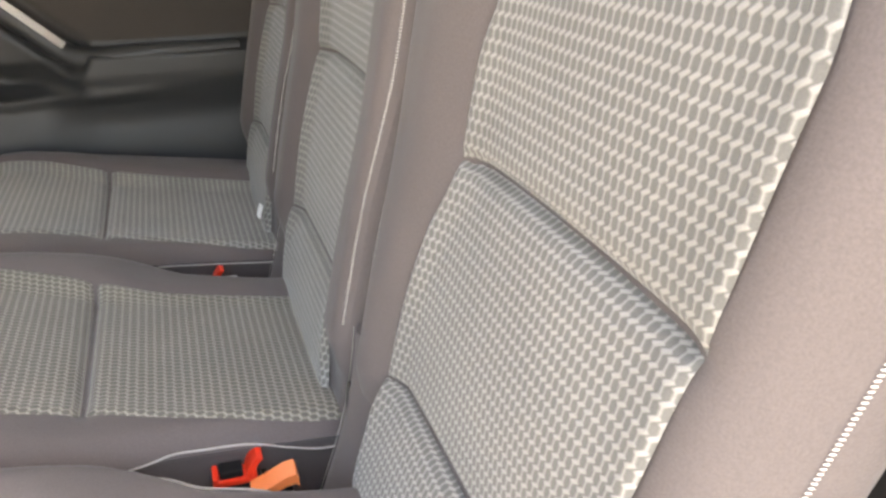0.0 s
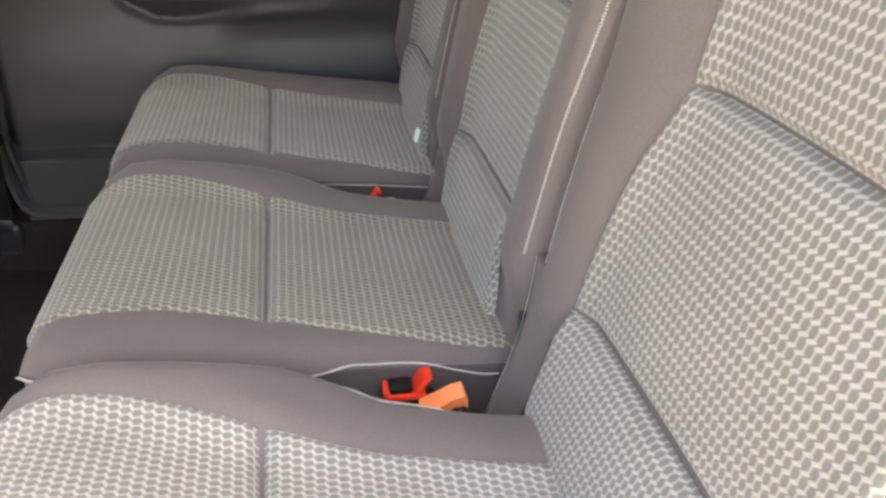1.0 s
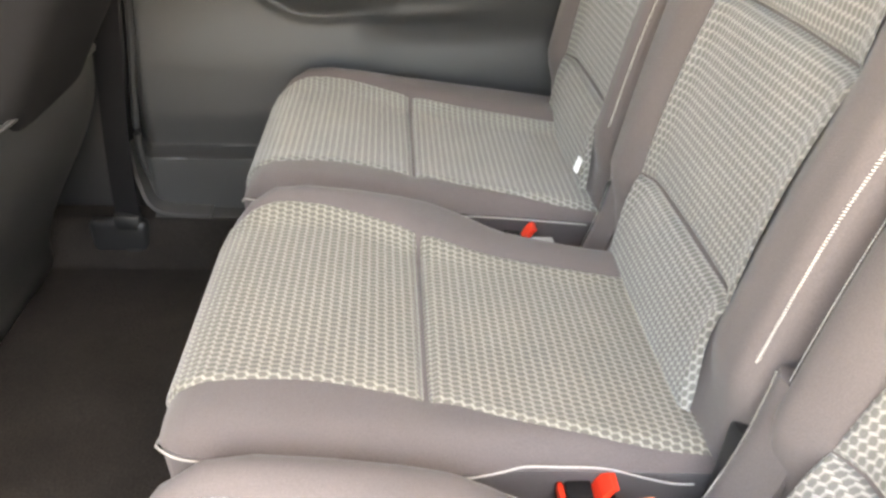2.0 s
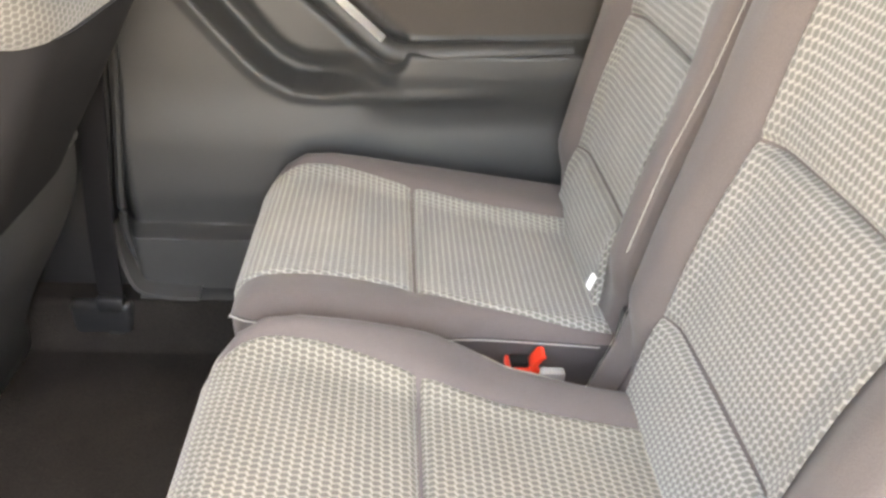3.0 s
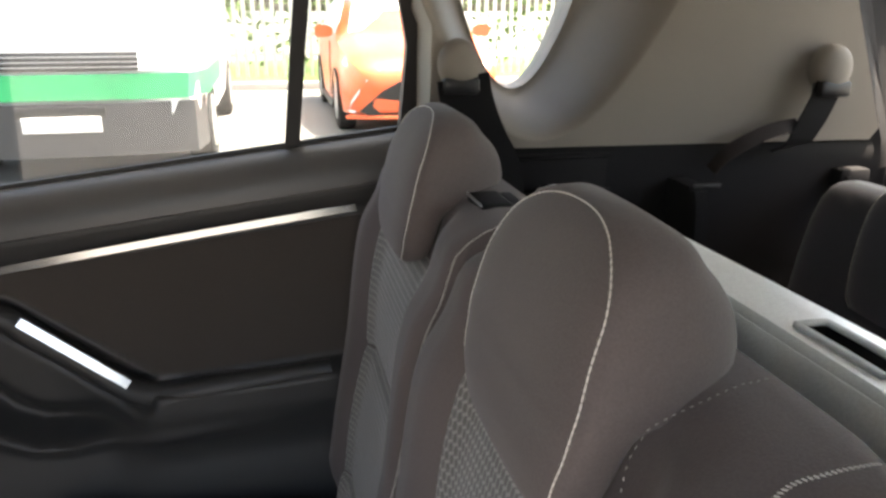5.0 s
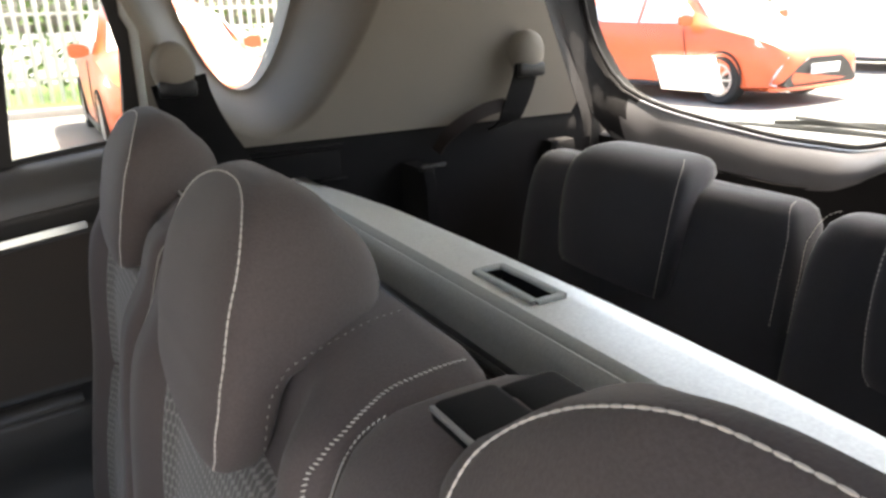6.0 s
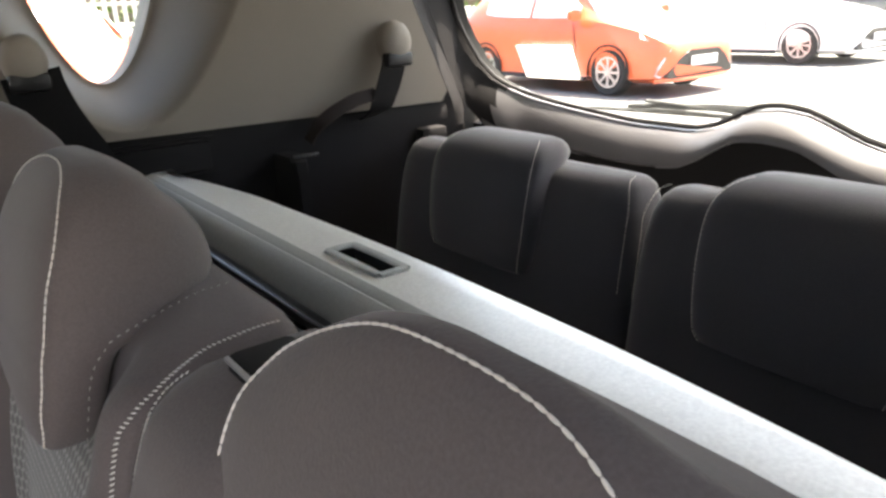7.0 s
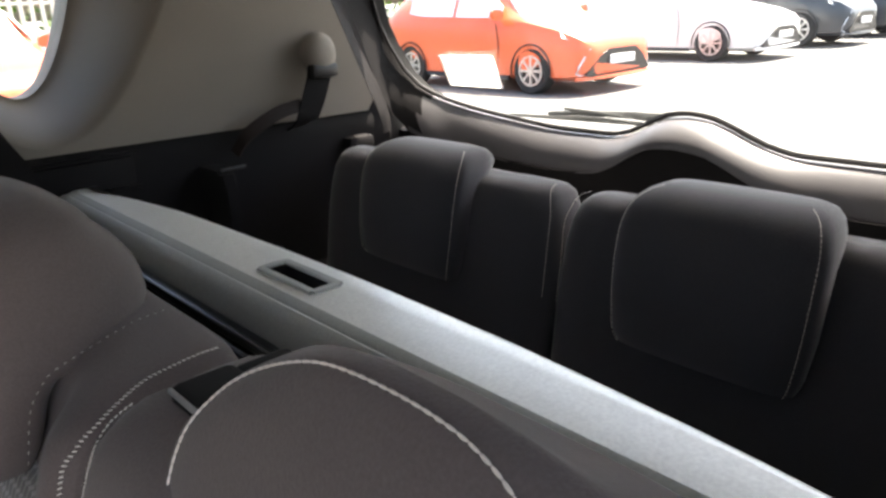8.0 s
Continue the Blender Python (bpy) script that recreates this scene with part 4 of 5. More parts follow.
upper_anchor("third_row_belt", (1.246, 0.552, 1.068), 0.2, "black third-row seat belt hanging from a pale guide", [(1.244, 0.545, 1.050), (1.234, 0.548, 1.015), (1.222, 0.552, 0.983), (1.212, 0.560, 0.958), (1.206, 0.585, 0.944)], (1, 0, 0.2))
slack = thing("belt_slack", (1.09, 0.56, 0.90), "twisted loop of brown-black belt webbing with its tongue", "seat belt")
part("webbing", strap(smooth_path([(1.205, 0.556, 0.985), (1.165, 0.553, 0.980), (1.125, 0.552, 0.966), (1.092, 0.556, 0.946), (1.075, 0.565, 0.920)], 6), 0.022, [(0.3, 0.4, 1)] * 25, 0.0014), WEB_BROWN, slack)
part("tongue", block((1.035, 0.540, 0.900), (1.080, 0.547, 0.905), 0.002), PLASTIC, slack, "dark belt tongue")
upper_anchor("second_row_belt", (0.692, 0.606, 1.078), 0.1, "black second-row seat belt on the rear pillar", [(0.695, 0.596, 1.062), (0.700, 0.598, 1.035), (0.712, 0.602, 1.00), (0.728, 0.603, 0.965), (0.745, 0.598, 0.93), (0.750, 0.59, 0.89)], (1, 0, 0.25), 0.075)

# ---- tailgate: curved trim round the rear window ----
GLASS_Z = [(0.0, 0.967), (0.03, 0.964), (0.06, 0.953), (0.09, 0.938), (0.12, 0.926), (0.16, 0.919), (0.25, 0.919), (0.36, 0.928), (0.476, 0.942), (0.56, 0.960), (0.605, 0.979)]
TRIM_Z = [(0.0, 0.927), (0.04, 0.923), (0.08, 0.905), (0.12, 0.881), (0.16, 0.865), (0.25, 0.857), (0.36, 0.861), (0.472, 0.870), (0.55, 0.884)]


def gate_loop(table, corner, top):
    """Half-symmetric outline in (y, z): along the bottom and up the side."""
    half = [(y, curve(y, table)) for y in np.linspace(0, table[-1][0], 34)]
    half += corner
    half += [(corner[-1][0] + (top[0] - corner[-1][0]) * t, corner[-1][1] + (top[1] - corner[-1][1]) * t) for t in (0.25, 0.5, 0.75, 1.0)]
    half += [(top[0] * (1 - t), top[1] + 0.01 * t) for t in (0.25, 0.5, 0.75)]
    return half


inner = gate_loop(GLASS_Z, [(0.632, 1.01), (0.648, 1.06), (0.652, 1.10)], (0.60, 1.33))
outer = gate_loop(TRIM_Z, [(0.590, 0.896), (0.622, 0.932), (0.632, 0.992)], (0.600, 1.39))


def gate_ring(half, x_of):
    right = [(x_of(z, y), y, z) for y, z in half]
    top = [(x_of(half[-1][1] + 0.004, 0.5), 0.0, half[-1][1] + 0.004)]
    return right + top + [(x, -y, z) for x, y, z in right[:0:-1]]


def glass_x(z, y=0.0):
    return 1.535 - 0.45 * (z - 0.925)


def trim_x(z, y=0.0):
    return 1.468 - 0.42 * (z - 0.93) - 0.014 * smooth((abs(y) - 0.46) / 0.09)


tailgate = thing("tailgate", (1.5, 0.0, 0.4), "closed tailgate with black curved trim round the rear window", "tailgate", kind="structure")
ra, rb = gate_ring(inner, glass_x), gate_ring(outer, trim_x)
rings = []
for k in range(13):
    # level at the glass, then rolled over towards the cabin
    along, down = math.sin(0.5 * math.pi * k / 12), 1 - math.cos(0.5 * math.pi * k / 12)
    rings.append([(a[0] + (b[0] - a[0]) * along, a[1] + (b[1] - a[1]) * down, a[2] + (b[2] - a[2]) * down ** 0.8) for a, b in zip(ra, rb)])
rings.append([(p[0] + 0.10, p[1] * 1.06, p[2]) for p in rb])
rings.append([(p[0] + 0.03, p[1], p[2]) for p in ra])
rings.append(rings[0])
gate_v, gate_f = loft(rings, caps=False)


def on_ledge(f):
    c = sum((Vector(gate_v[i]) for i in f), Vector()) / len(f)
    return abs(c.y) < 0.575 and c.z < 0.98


# one moulding: ledge faces take the lit tone, the rest the dark one
part("glass_ledge", (gate_v, [f for f in gate_f if on_ledge(f)]), TAILTRIM_LIT, tailgate, "black trim ledge below the glass, painted paler as lit")
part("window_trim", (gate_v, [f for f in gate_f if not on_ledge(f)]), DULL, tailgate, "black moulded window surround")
part("window_seal", tube([Vector((p[0] - 0.002, p[1] * 0.992, p[2] + (0.006 if p[2] < 1.2 else -0.006))) for p in ra + ra[:1]], 0.0042, 6), RUBBER, tailgate, "black rubber window seal")
pane = part("rear_glass", slab([[(glass_x(z) + 0.008, y, z) for z in np.linspace(0.90, 1.36, 4)] for y in np.linspace(-0.67, 0.67, 6)], lambda p: (p[0] + 0.004, p[1], p[2])), GLASS, tailgate, "clear rear window glass")
pane.visible_shadow = False
rows = []
for z in np.linspace(0.0, 1.0, 24):
    rows.append([(1.512 - 0.02 * smooth((z - 0.6) / 0.4) + 0.03 * smooth((0.4 - z) / 0.3), y, min(z, curve(abs(y), TRIM_Z) + 0.004 if abs(y) < 0.55 else 0.89)) for y in np.linspace(-0.70, 0.70, 60)])
part("lower_trim", slab(rows, lambda p: (p[0] + 0.06, p[1], p[2])), DULL, tailgate, "black lower tailgate trim")
for side, nm in ((1, "rear_pillar_far"), (-1, "rear_pillar_near")):
    rows = []
    for z in (0.0, 0.5, *np.linspace(0.90, 1.38, 20)):
        xa = 1.389 - 0.50 * (max(z, 0.935) - 0.948)
        rows.append([(xa - 0.03, side * (quarter_y(xa, z) + 0.006), z), (xa + 0.004, side * (quarter_y(xa, z) + 0.004), z), (xa + 0.04, side * 0.612, z), (trim_x(max(z, 0.90), 0.6) + 0.02, side * 0.648, z), (trim_x(max(z, 0.90), 0.6) + 0.09, side * 0.70, z)])
    p = part(nm, slab(rows, lambda p: (p[0], p[1] + side * 0.02, p[2])), DULL)
    tagged(p, "black rear pillar trim beside the tailgate", "pillar trim", kind="structure")
wiper = thing("rear_wiper", (1.56, 0.06, 0.95), "rear wiper, paled for glare, resting on the outside of the window", "wiper")


def on_glass(y, z, off=0.03):
    return (glass_x(z) + off, y, z)


part("arm", tube([on_glass(0.055, 0.957, 0.03), on_glass(0.12, 0.956, 0.034), on_glass(0.24, 0.950, 0.034), on_glass(0.30, 0.945, 0.03)], [0.009, 0.007, 0.005, 0.004], 8), WIPER_PALED, wiper)
part("blade", tube([on_glass(0.07, 0.944, 0.022), on_glass(0.2, 0.942, 0.026), on_glass(0.39, 0.936, 0.022)], [0.003, 0.005, 0.003], 6), WIPER_PALED, wiper)
part("blade_rib", tube([on_glass(0.08, 0.951, 0.026), on_glass(0.2, 0.955, 0.03), on_glass(0.26, 0.957, 0.03)], 0.003, 6), WIPER_PALED, wiper)

# roof lining, and plain unseen walls closed over the front windows to cut light
rows = []
for x in np.linspace(-1.2, 1.38, 24):
    rows.append([(x, y, 1.37 - 0.07 * (abs(y) / 0.68) ** 3 - 0.05 * smooth((abs(x - 0.1) - 0.8) / 0.6)) for y in np.linspace(-0.69, 0.69, 24)])
roof = part("ceiling", slab(rows, lambda p: (p[0], p[1], p[2] + 0.05)), LINING)
tagged(roof, "pale cloth roof lining", "roof lining", kind="structure")
for nm, lo, hi in (("wall_front", (-1.38, -0.74, -0.06), (-1.32, 0.74, 1.33)), ("wall_front_far", (-1.35, 0.74, -0.06), (-0.46, 0.80, 1.30)), ("wall_front_near", (-1.35, -0.80, -0.06), (-0.52, -0.74, 1.30))):
    w = part(nm, block(lo, hi, 0.01), PLASTIC)
    tagged(w, "plain unseen dark grey wall over the front windows, cutting light", "wall", kind="structure")
for nm, pts in (("pillar_near", [(-0.50, -0.76, 0.0), (-0.47, -0.75, 0.80), (-0.40, -0.70, 1.32)]),):
    w = part(nm, strap(pts, 0.12, (1, 0, 0), 0.02), PLASTIC)
    tagged(w, "plain dark centre pillar", "pillar trim", kind="structure")

# unseen strip added to stop a grazing sun patch on the door sill
edge = part("sill_sun_blocker", block((-1.30, 0.700, 1.290), (1.40, 0.768, 1.335), 0.012), PLASTIC)
tagged(edge, "plain unseen strip above the side windows that blocks the sun", "roof edge", kind="structure")
# unseen slab added to keep direct sun off the third-row seats
spoiler = part("rear_sun_blocker", block((1.33, -0.68, 1.375), (1.530, 0.68, 1.405), 0.012), PLASTIC)
tagged(spoiler, "plain unseen slab above the rear window that blocks the sun", "spoiler", kind="structure")
# ---- second-row seats ----
second_row_seat(SEATS[1], cloth=FABRIC_SOILED)
second_row_seat(SEATS[0], NEAR_BACK, HEAD_NEAR, 0.043, 0.040, 0.016, 1)
second_row_seat(SEATS[2], FAR_BACK, latch=-1, flap=False, outline=CUSHION_STRAIGHT)


# belt buckles between the cushions
def buckle(y, twin):
    b = thing("belt_buckle", (0.40, y, 0.24), "red-topped black seat belt buckle between two cushions", "buckle", "belt buckles")
    part("stalk", tube([(0.47, y, 0.20), (0.44, y, 0.25), (0.41, y + 0.002, 0.298)], [0.010, 0.010, 0.012], 8, 0.6), BLACK, b)
    part("body", block((0.362, y - 0.012, 0.275), (0.408, y + 0.012, 0.307), 0.005), BLACK, b)
    lip = [[(x, y + s * 0.011, z) for s in (-1, 1)] + [(x + 0.006, y + s * 0.011, z - 0.002) for s in (1, -1)] for x, z in ((0.390, 0.307), (0.393, 0.320), (0.399, 0.330), (0.403, 0.334))]
    part("button", join(block((0.360, y - 0.012, 0.305), (0.403, y + 0.012, 0.313), 0.002), block((0.358, y - 0.012, 0.306), (0.364, y + 0.012, 0.318), 0.002), loft(lip)), RED, b, "red release button")
    part("slot", block((0.365, y - 0.009, 0.312), (0.389, y + 0.010, 0.321), 0.002), DULL, b, "dark grey tongue slot")
    if twin:
        c = thing("belt_tongue", (0.43, y - 0.02, 0.26), "orange seat belt buckle lying beside the red one", "buckle", "belt buckles")
        part("body", block((0.400, y - 0.040, 0.283), (0.436, y - 0.018, 0.309), 0.005), BLACK, c)
        part("button", loft([[(x, y - 0.041, z - 0.012), (x, y - 0.017, z - 0.012), (x, y - 0.017, z), (x, y - 0.041, z)] for x, z in ((0.394, 0.312), (0.410, 0.319), (0.427, 0.328), (0.438, 0.330), (0.441, 0.325))]), ORANGE_TAG, c, "orange release button")
    else:
        c = thing("belt_tongue", (0.43, y - 0.02, 0.26), "grey plastic belt latch beside a red buckle", "buckle", "belt buckles")
        part("body", block((0.396, y - 0.046, 0.296), (0.428, y - 0.030, 0.336), 0.005), ALU, c)
    return b


buckle(-0.217, True)
buckle(0.225, False)
tag = thing("seat_label", (0.50, 0.307, 0.39), "small white fabric label sewn into the backrest edge", "label")
part("label_tape", strap([(0.476, 0.308, 0.378), (0.478, 0.307, 0.389), (0.481, 0.306, 0.400)], 0.011, (0.3, -1, 0), 0.0012), PAPER, tag)


# ---- luggage cover cassette ----
def rear_edge(y):
    return curve(y, [(-0.62, 0.850), (-0.452, 0.875), (-0.36, 0.885), (-0.212, 0.895), (-0.02, 0.899), (0.316, 0.891), (0.42, 0.880), (0.506, 0.865), (0.571, 0.843), (0.60, 0.830)])


cassette = thing("luggage_cover", (0.85, 0.05, 0.83), "grey felted luggage cover housing with a handle opening", "luggage cover")
rows = []
HOLE = (0.840, 0.868, -0.030, 0.062)
for y in sorted([*np.linspace(-0.62, 0.585, 90), HOLE[2], HOLE[3]]):
    xe = rear_edge(y)
    prof = [(0.800, 0.873), (0.800, 0.877), (0.801, 0.885), (0.802, 0.895), (0.807, 0.902), (0.812, 0.9035), (0.815, 0.902), (0.818, 0.904), (0.826, 0.9055)]
    prof += [(x, 0.906) for x in (HOLE[0], (HOLE[0] + HOLE[1]) / 2, min(HOLE[1], xe - 0.014), xe - 0.010)] + [(xe - 0.004, 0.903), (xe, 0.897), (xe, 0.870), (xe - 0.01, 0.845), (0.806, 0.845), (0.799, 0.856)]
    rows.append([(x, y, z) for x, z in prof])
shell_v, shell_f = loft(rows)


def in_hole(f):
    c = sum((Vector(shell_v[i]) for i in f), Vector()) / len(f)
    return len(f) == 4 and c.z > 0.9045 and HOLE[0] < c.x < HOLE[1] and HOLE[2] < c.y < HOLE[3]


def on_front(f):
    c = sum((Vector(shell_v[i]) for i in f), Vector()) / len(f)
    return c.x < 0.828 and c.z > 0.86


# one housing in two tones: the top is painted paler for the glare
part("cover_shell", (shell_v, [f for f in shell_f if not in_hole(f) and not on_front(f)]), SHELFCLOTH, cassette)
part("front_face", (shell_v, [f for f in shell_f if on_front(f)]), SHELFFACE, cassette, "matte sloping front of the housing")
part("front_lip", join(block((0.788, -0.62, 0.858), (0.7985, 0.585, 0.8715), 0.002), tube([(0.787, -0.62, 0.870), (0.787, 0.585, 0.870)], 0.003, 8), tube([(0.778, -0.62, 0.860), (0.778, 0.585, 0.860)], 0.004, 8)), LACQUER, cassette, "black front rail")
x0, x1, y0, y1 = HOLE
fr = []
for (ax, ay), (bx, by) in (((x0, y0), (x0, y1)), ((x0, y1), (x1, y1)), ((x1, y1), (x1, y0)), ((x1, y0), (x0, y0))):
    fr.append(tube([(ax, ay, 0.907), ((ax + bx) / 2, (ay + by) / 2, 0.9075), (bx, by, 0.907)], 0.0045, 8, 0.6))
part("handle_frame", join(*fr), SHELFFACE, cassette, "raised grey handle frame")
well = [(a, b, z) for z in (0.9065, 0.872) for a, b in ((x0, y0), (x1, y0), (x1, y1), (x0, y1))]
part("handle_opening", (well, [(0, 1, 5, 4), (1, 2, 6, 5), (2, 3, 7, 6), (3, 0, 4, 7), (4, 5, 6, 7)]), BLACK, cassette, "dark handle opening", flat=True)


# ---- third-row seats ----
def third_row_seat(y, half):
    seat = thing("folding_car_seat", (1.25, y, 0.10), "grey cloth folding third-row seat, darkened for shade, with white stitching", "car seat", "third-row seats")
    rings = []
    tab = [(0.30, 1.155, 1.27, 0.215), (0.45, 1.165, 1.285, 0.226), (0.65, 1.185, 1.305, 0.230), (0.80, 1.208, 1.315, 0.228), (0.86, 1.220, 1.318, 0.224), (0.89, 1.229, 1.318, 0.219), (0.908, 1.240, 1.314, 0.212), (0.916, 1.250, 1.306, 0.203), (0.920, 1.264, 1.292, 0.190)]
    tab = [(z - 0.012, f, r, w + half - 0.230) for z, f, r, w in tab]
    for z, f, r, w in tab:
        c, h = (f + r) / 2, (r - f) / 2
        ring = []
        for k in range(64):
            a = 2 * math.pi * k / 64
            ca, sa = math.cos(a), math.sin(a)
            yy = w * math.copysign(abs(sa) ** 0.24, sa)
            dip = 0.010 * math.exp(-((abs(yy) - 0.118) / 0.012) ** 2) if z > 0.85 else 0.006 * math.exp(-((abs(yy) - 0.118) / 0.010) ** 2)
            ring.append((c + (h - dip) * math.copysign(abs(ca) ** 0.5, ca), y + yy, z - dip * 0.6))
        rings.append(ring)
    back = part("backrest", loft(rings), CLOTH_R3, seat)
    part("cushion", block((0.93, y - 0.21, 0.30), (1.21, y + 0.21, 0.42), 0.04, 4), CLOTH_R3, seat)
    part("seat_base", block((0.98, y - 0.18, 0.0), (1.25, y + 0.18, 0.32), 0.02), BLACK, seat)
    inner = -1 if y > 0 else 1
    seam = [(1.216 + 0.02 * t, y + inner * (half - 0.012), 0.77 + 0.125 * t) for t in (0, 0.3, 0.6, 0.85)] + [(1.246, y + inner * (half - 0.022), 0.905), (1.270, y + inner * (half - 0.030), 0.9105)]
    part("stitching", stitches(smooth_path(seam, 5), 0.0042, 0.0014, 0.0004), THREAD, back, "fine white stitching")
    # head restraint: a thick pad that hangs over the front of the backrest
    pads = [(0.770, 1.190, 1.215, 0.092), (0.774, 1.183, 1.220, 0.102), (0.790, 1.178, 1.222, 0.108), (0.83, 1.181, 1.235, 0.113), (0.87, 1.187, 1.245, 0.115), (0.90, 1.194, 1.262, 0.115), (0.915, 1.199, 1.305, 0.114), (0.928, 1.206, 1.318, 0.111), (0.938, 1.215, 1.315, 0.106), (0.946, 1.227, 1.305, 0.098), (0.951, 1.242, 1.290, 0.085), (0.953, 1.255, 1.276, 0.065)]
    pads = [(z - 0.012, f, r, w) for z, f, r, w in pads]
    head = part("head_restraint", loft([[(p[0], p[1] + y, p[2]) for p in head_slice(z, f, r, w, 44)] for z, f, r, w in pads]), CLOTH_R3, seat)
    for s in (-1, 1):
        pts = []
        for z, f, r, w in pads[1:-1]:
            pts.append((f + min((r - f) / 2, 0.024) * (1 - (1 - 0.93 ** (2 / 0.55)) ** (0.55 / 2)) * 0.9 - 0.0006, y + s * w * 0.94, z))
        part("stitching", stitches(smooth_path(pts, 4), 0.0042, 0.0012, 0.00045), THREAD, head, "fine white stitching")
    return seat


third_row_seat(0.280, 0.264)
third_row_seat(-0.206, 0.222)


# ---- driver's seat seen from behind ----
driver = thing("front_car_seat", (-0.40, 0.42, 0.0), "front car seat with woven back and black side cover", "car seat")


def driver_slice(z, rear, front, w, n=40):
    c, h = (rear + front) / 2, (rear - front) / 2
    return [(c + h * math.copysign(abs(math.cos(a)) ** 0.45, math.cos(a)), 0.395 + w * math.copysign(abs(math.sin(a)) ** 0.35, math.sin(a)), z) for a in (2 * math.pi * k / n for k in range(n))]


BACK = [(0.700, -0.140, 0.170), (0.708, -0.130, 0.182), (0.73, -0.126, 0.190), (0.76, -0.126, 0.203), (0.80, -0.130, 0.214), (0.835, -0.136, 0.204), (0.860, -0.142, 0.178), (0.880, -0.150, 0.145), (0.895, -0.160, 0.110), (0.905, -0.175, 0.070)]
vs, fs = loft([driver_slice(z, r, r - 0.15, w) for z, r, w in [(z, *(curve(z, [(b[0], b[c]) for b in BACK]) for c in (1, 2))) for z in np.linspace(0.700, 0.905, 40)]])
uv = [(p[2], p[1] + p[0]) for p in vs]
part("backrest", (vs, fs, uv), FABRIC_SHADED, driver, "pale woven cloth ribbed across, darkened for shade")
shell = [(0.400, -0.300, 0.150), (0.47, -0.262, 0.156), (0.55, -0.214, 0.160), (0.63, -0.168, 0.163), (0.69, -0.134, 0.166), (0.706, -0.128, 0.166), (0.714, -0.134, 0.158)]
part("rear_shell", loft([driver_slice(z, r, r - 0.14, w) for z, r, w in shell]), DULL, driver, "black plastic seat shell")
rows = []
for i in range(14):
    t = i / 13
    z = 0.05 + 0.41 * t
    xr = -0.445 + 0.13 * smooth(t * 1.1) + 0.03 * t
    rows.append([(xr - 0.3, 0.20, z), (xr - 0.03, 0.195, z), (xr, 0.215, z), (xr + 0.006, 0.30, z), (xr + 0.006, 0.52, z), (xr, 0.575, z), (xr - 0.03, 0.595, z), (xr - 0.3, 0.59, z)])
panel_back = part("rear_panel", loft(rows), PLASTIC, driver, "dark grey rear seat panel")
hem = [Vector(p) + Vector((0.003, 0, 0.002)) for p in rows[-1][1:7]]
part("pocket_hem", tube(smooth_path(hem, 4), 0.004, 8), PLASTIC_SOFT, panel_back, "paler rolled pocket hem")
part("seat_base", block((-0.85, 0.22, 0.0), (-0.45, 0.62, 0.30), 0.03), BLACK, driver)
# ---- outside: car park, parked cars, fence ----
GROUND = -0.09
TARMAC = shader("pale_dusty_tarmac", (0.165, 0.16, 0.155), 0.9, fine=0.35, fine_size=0.02, blotch=0.15, blotch_size=1.5, bump=0.5)
GRASSM = shader("verge_grass", (0.09, 0.14, 0.035), 0.9, fine=0.5, fine_size=0.03, blotch=0.35, blotch_size=0.8)
KERB = shader("pale_concrete", (0.38, 0.36, 0.33), 0.85, fine=0.2, fine_size=0.01, blotch=0.2)
ORANGE = shader("orange_car_paint", (0.74, 0.115, 0.028), 0.28, fine=0.03, blotch=0.03, coat=0.8)
WHITE = shader("white_car_paint", (0.78, 0.78, 0.77), 0.28, fine=0.02, blotch=0.03, coat=0.8)
GREY = shader("dark_grey_car_paint", (0.035, 0.038, 0.045), 0.28, fine=0.03, blotch=0.03, coat=0.8)
GREEN = shader("green_livery", (0.02, 0.40, 0.14), 0.35, fine=0.03, blotch=0.05)
BUMPER = shader("grey_bumper_plastic", (0.045, 0.045, 0.047), 0.55, fine=0.15, fine_size=0.003, blotch=0.1)
TYRE = shader("tyre_rubber", (0.02, 0.02, 0.02), 0.75, fine=0.2, fine_size=0.01, blotch=0.1)
ALLOY = shader("silver_alloy", (0.55, 0.55, 0.56), 0.35, metal=0.8, fine=0.05, blotch=0.05)
LAMP = shader("headlamp_lens", (0.55, 0.57, 0.6), 0.12, fine=0.03, blotch=0.2, coat=1.0)
# car glass with the sky's bright reflection put into a pale base colour
PANE = shader("painted_sky_car_window", (0.80, 0.80, 0.78), 0.34, fine=0.0, blotch=0.05, spec=0.8, metal=0.5)
FENCE = shader("pale_fence_paint", (0.62, 0.60, 0.55), 0.6, fine=0.1, fine_size=0.01, blotch=0.2)
LEAF = shader("leaf_green", (0.085, 0.14, 0.03), 0.7, fine=0.3, fine_size=0.05, blotch=0.4, blotch_size=0.6)

rows = []
gx = [-400, -120, -40, -15, -5, 0, 5, 10, 15, 20, 30, 60, 150, 400]
ground = part("ground", slab([[(x, y, GROUND) for y in gx] for x in gx], lambda p: (p[0], p[1], p[2] - 0.4)), TARMAC)
tagged(ground, "sunlit pale grey tarmac of the car park", "car park", kind="structure")


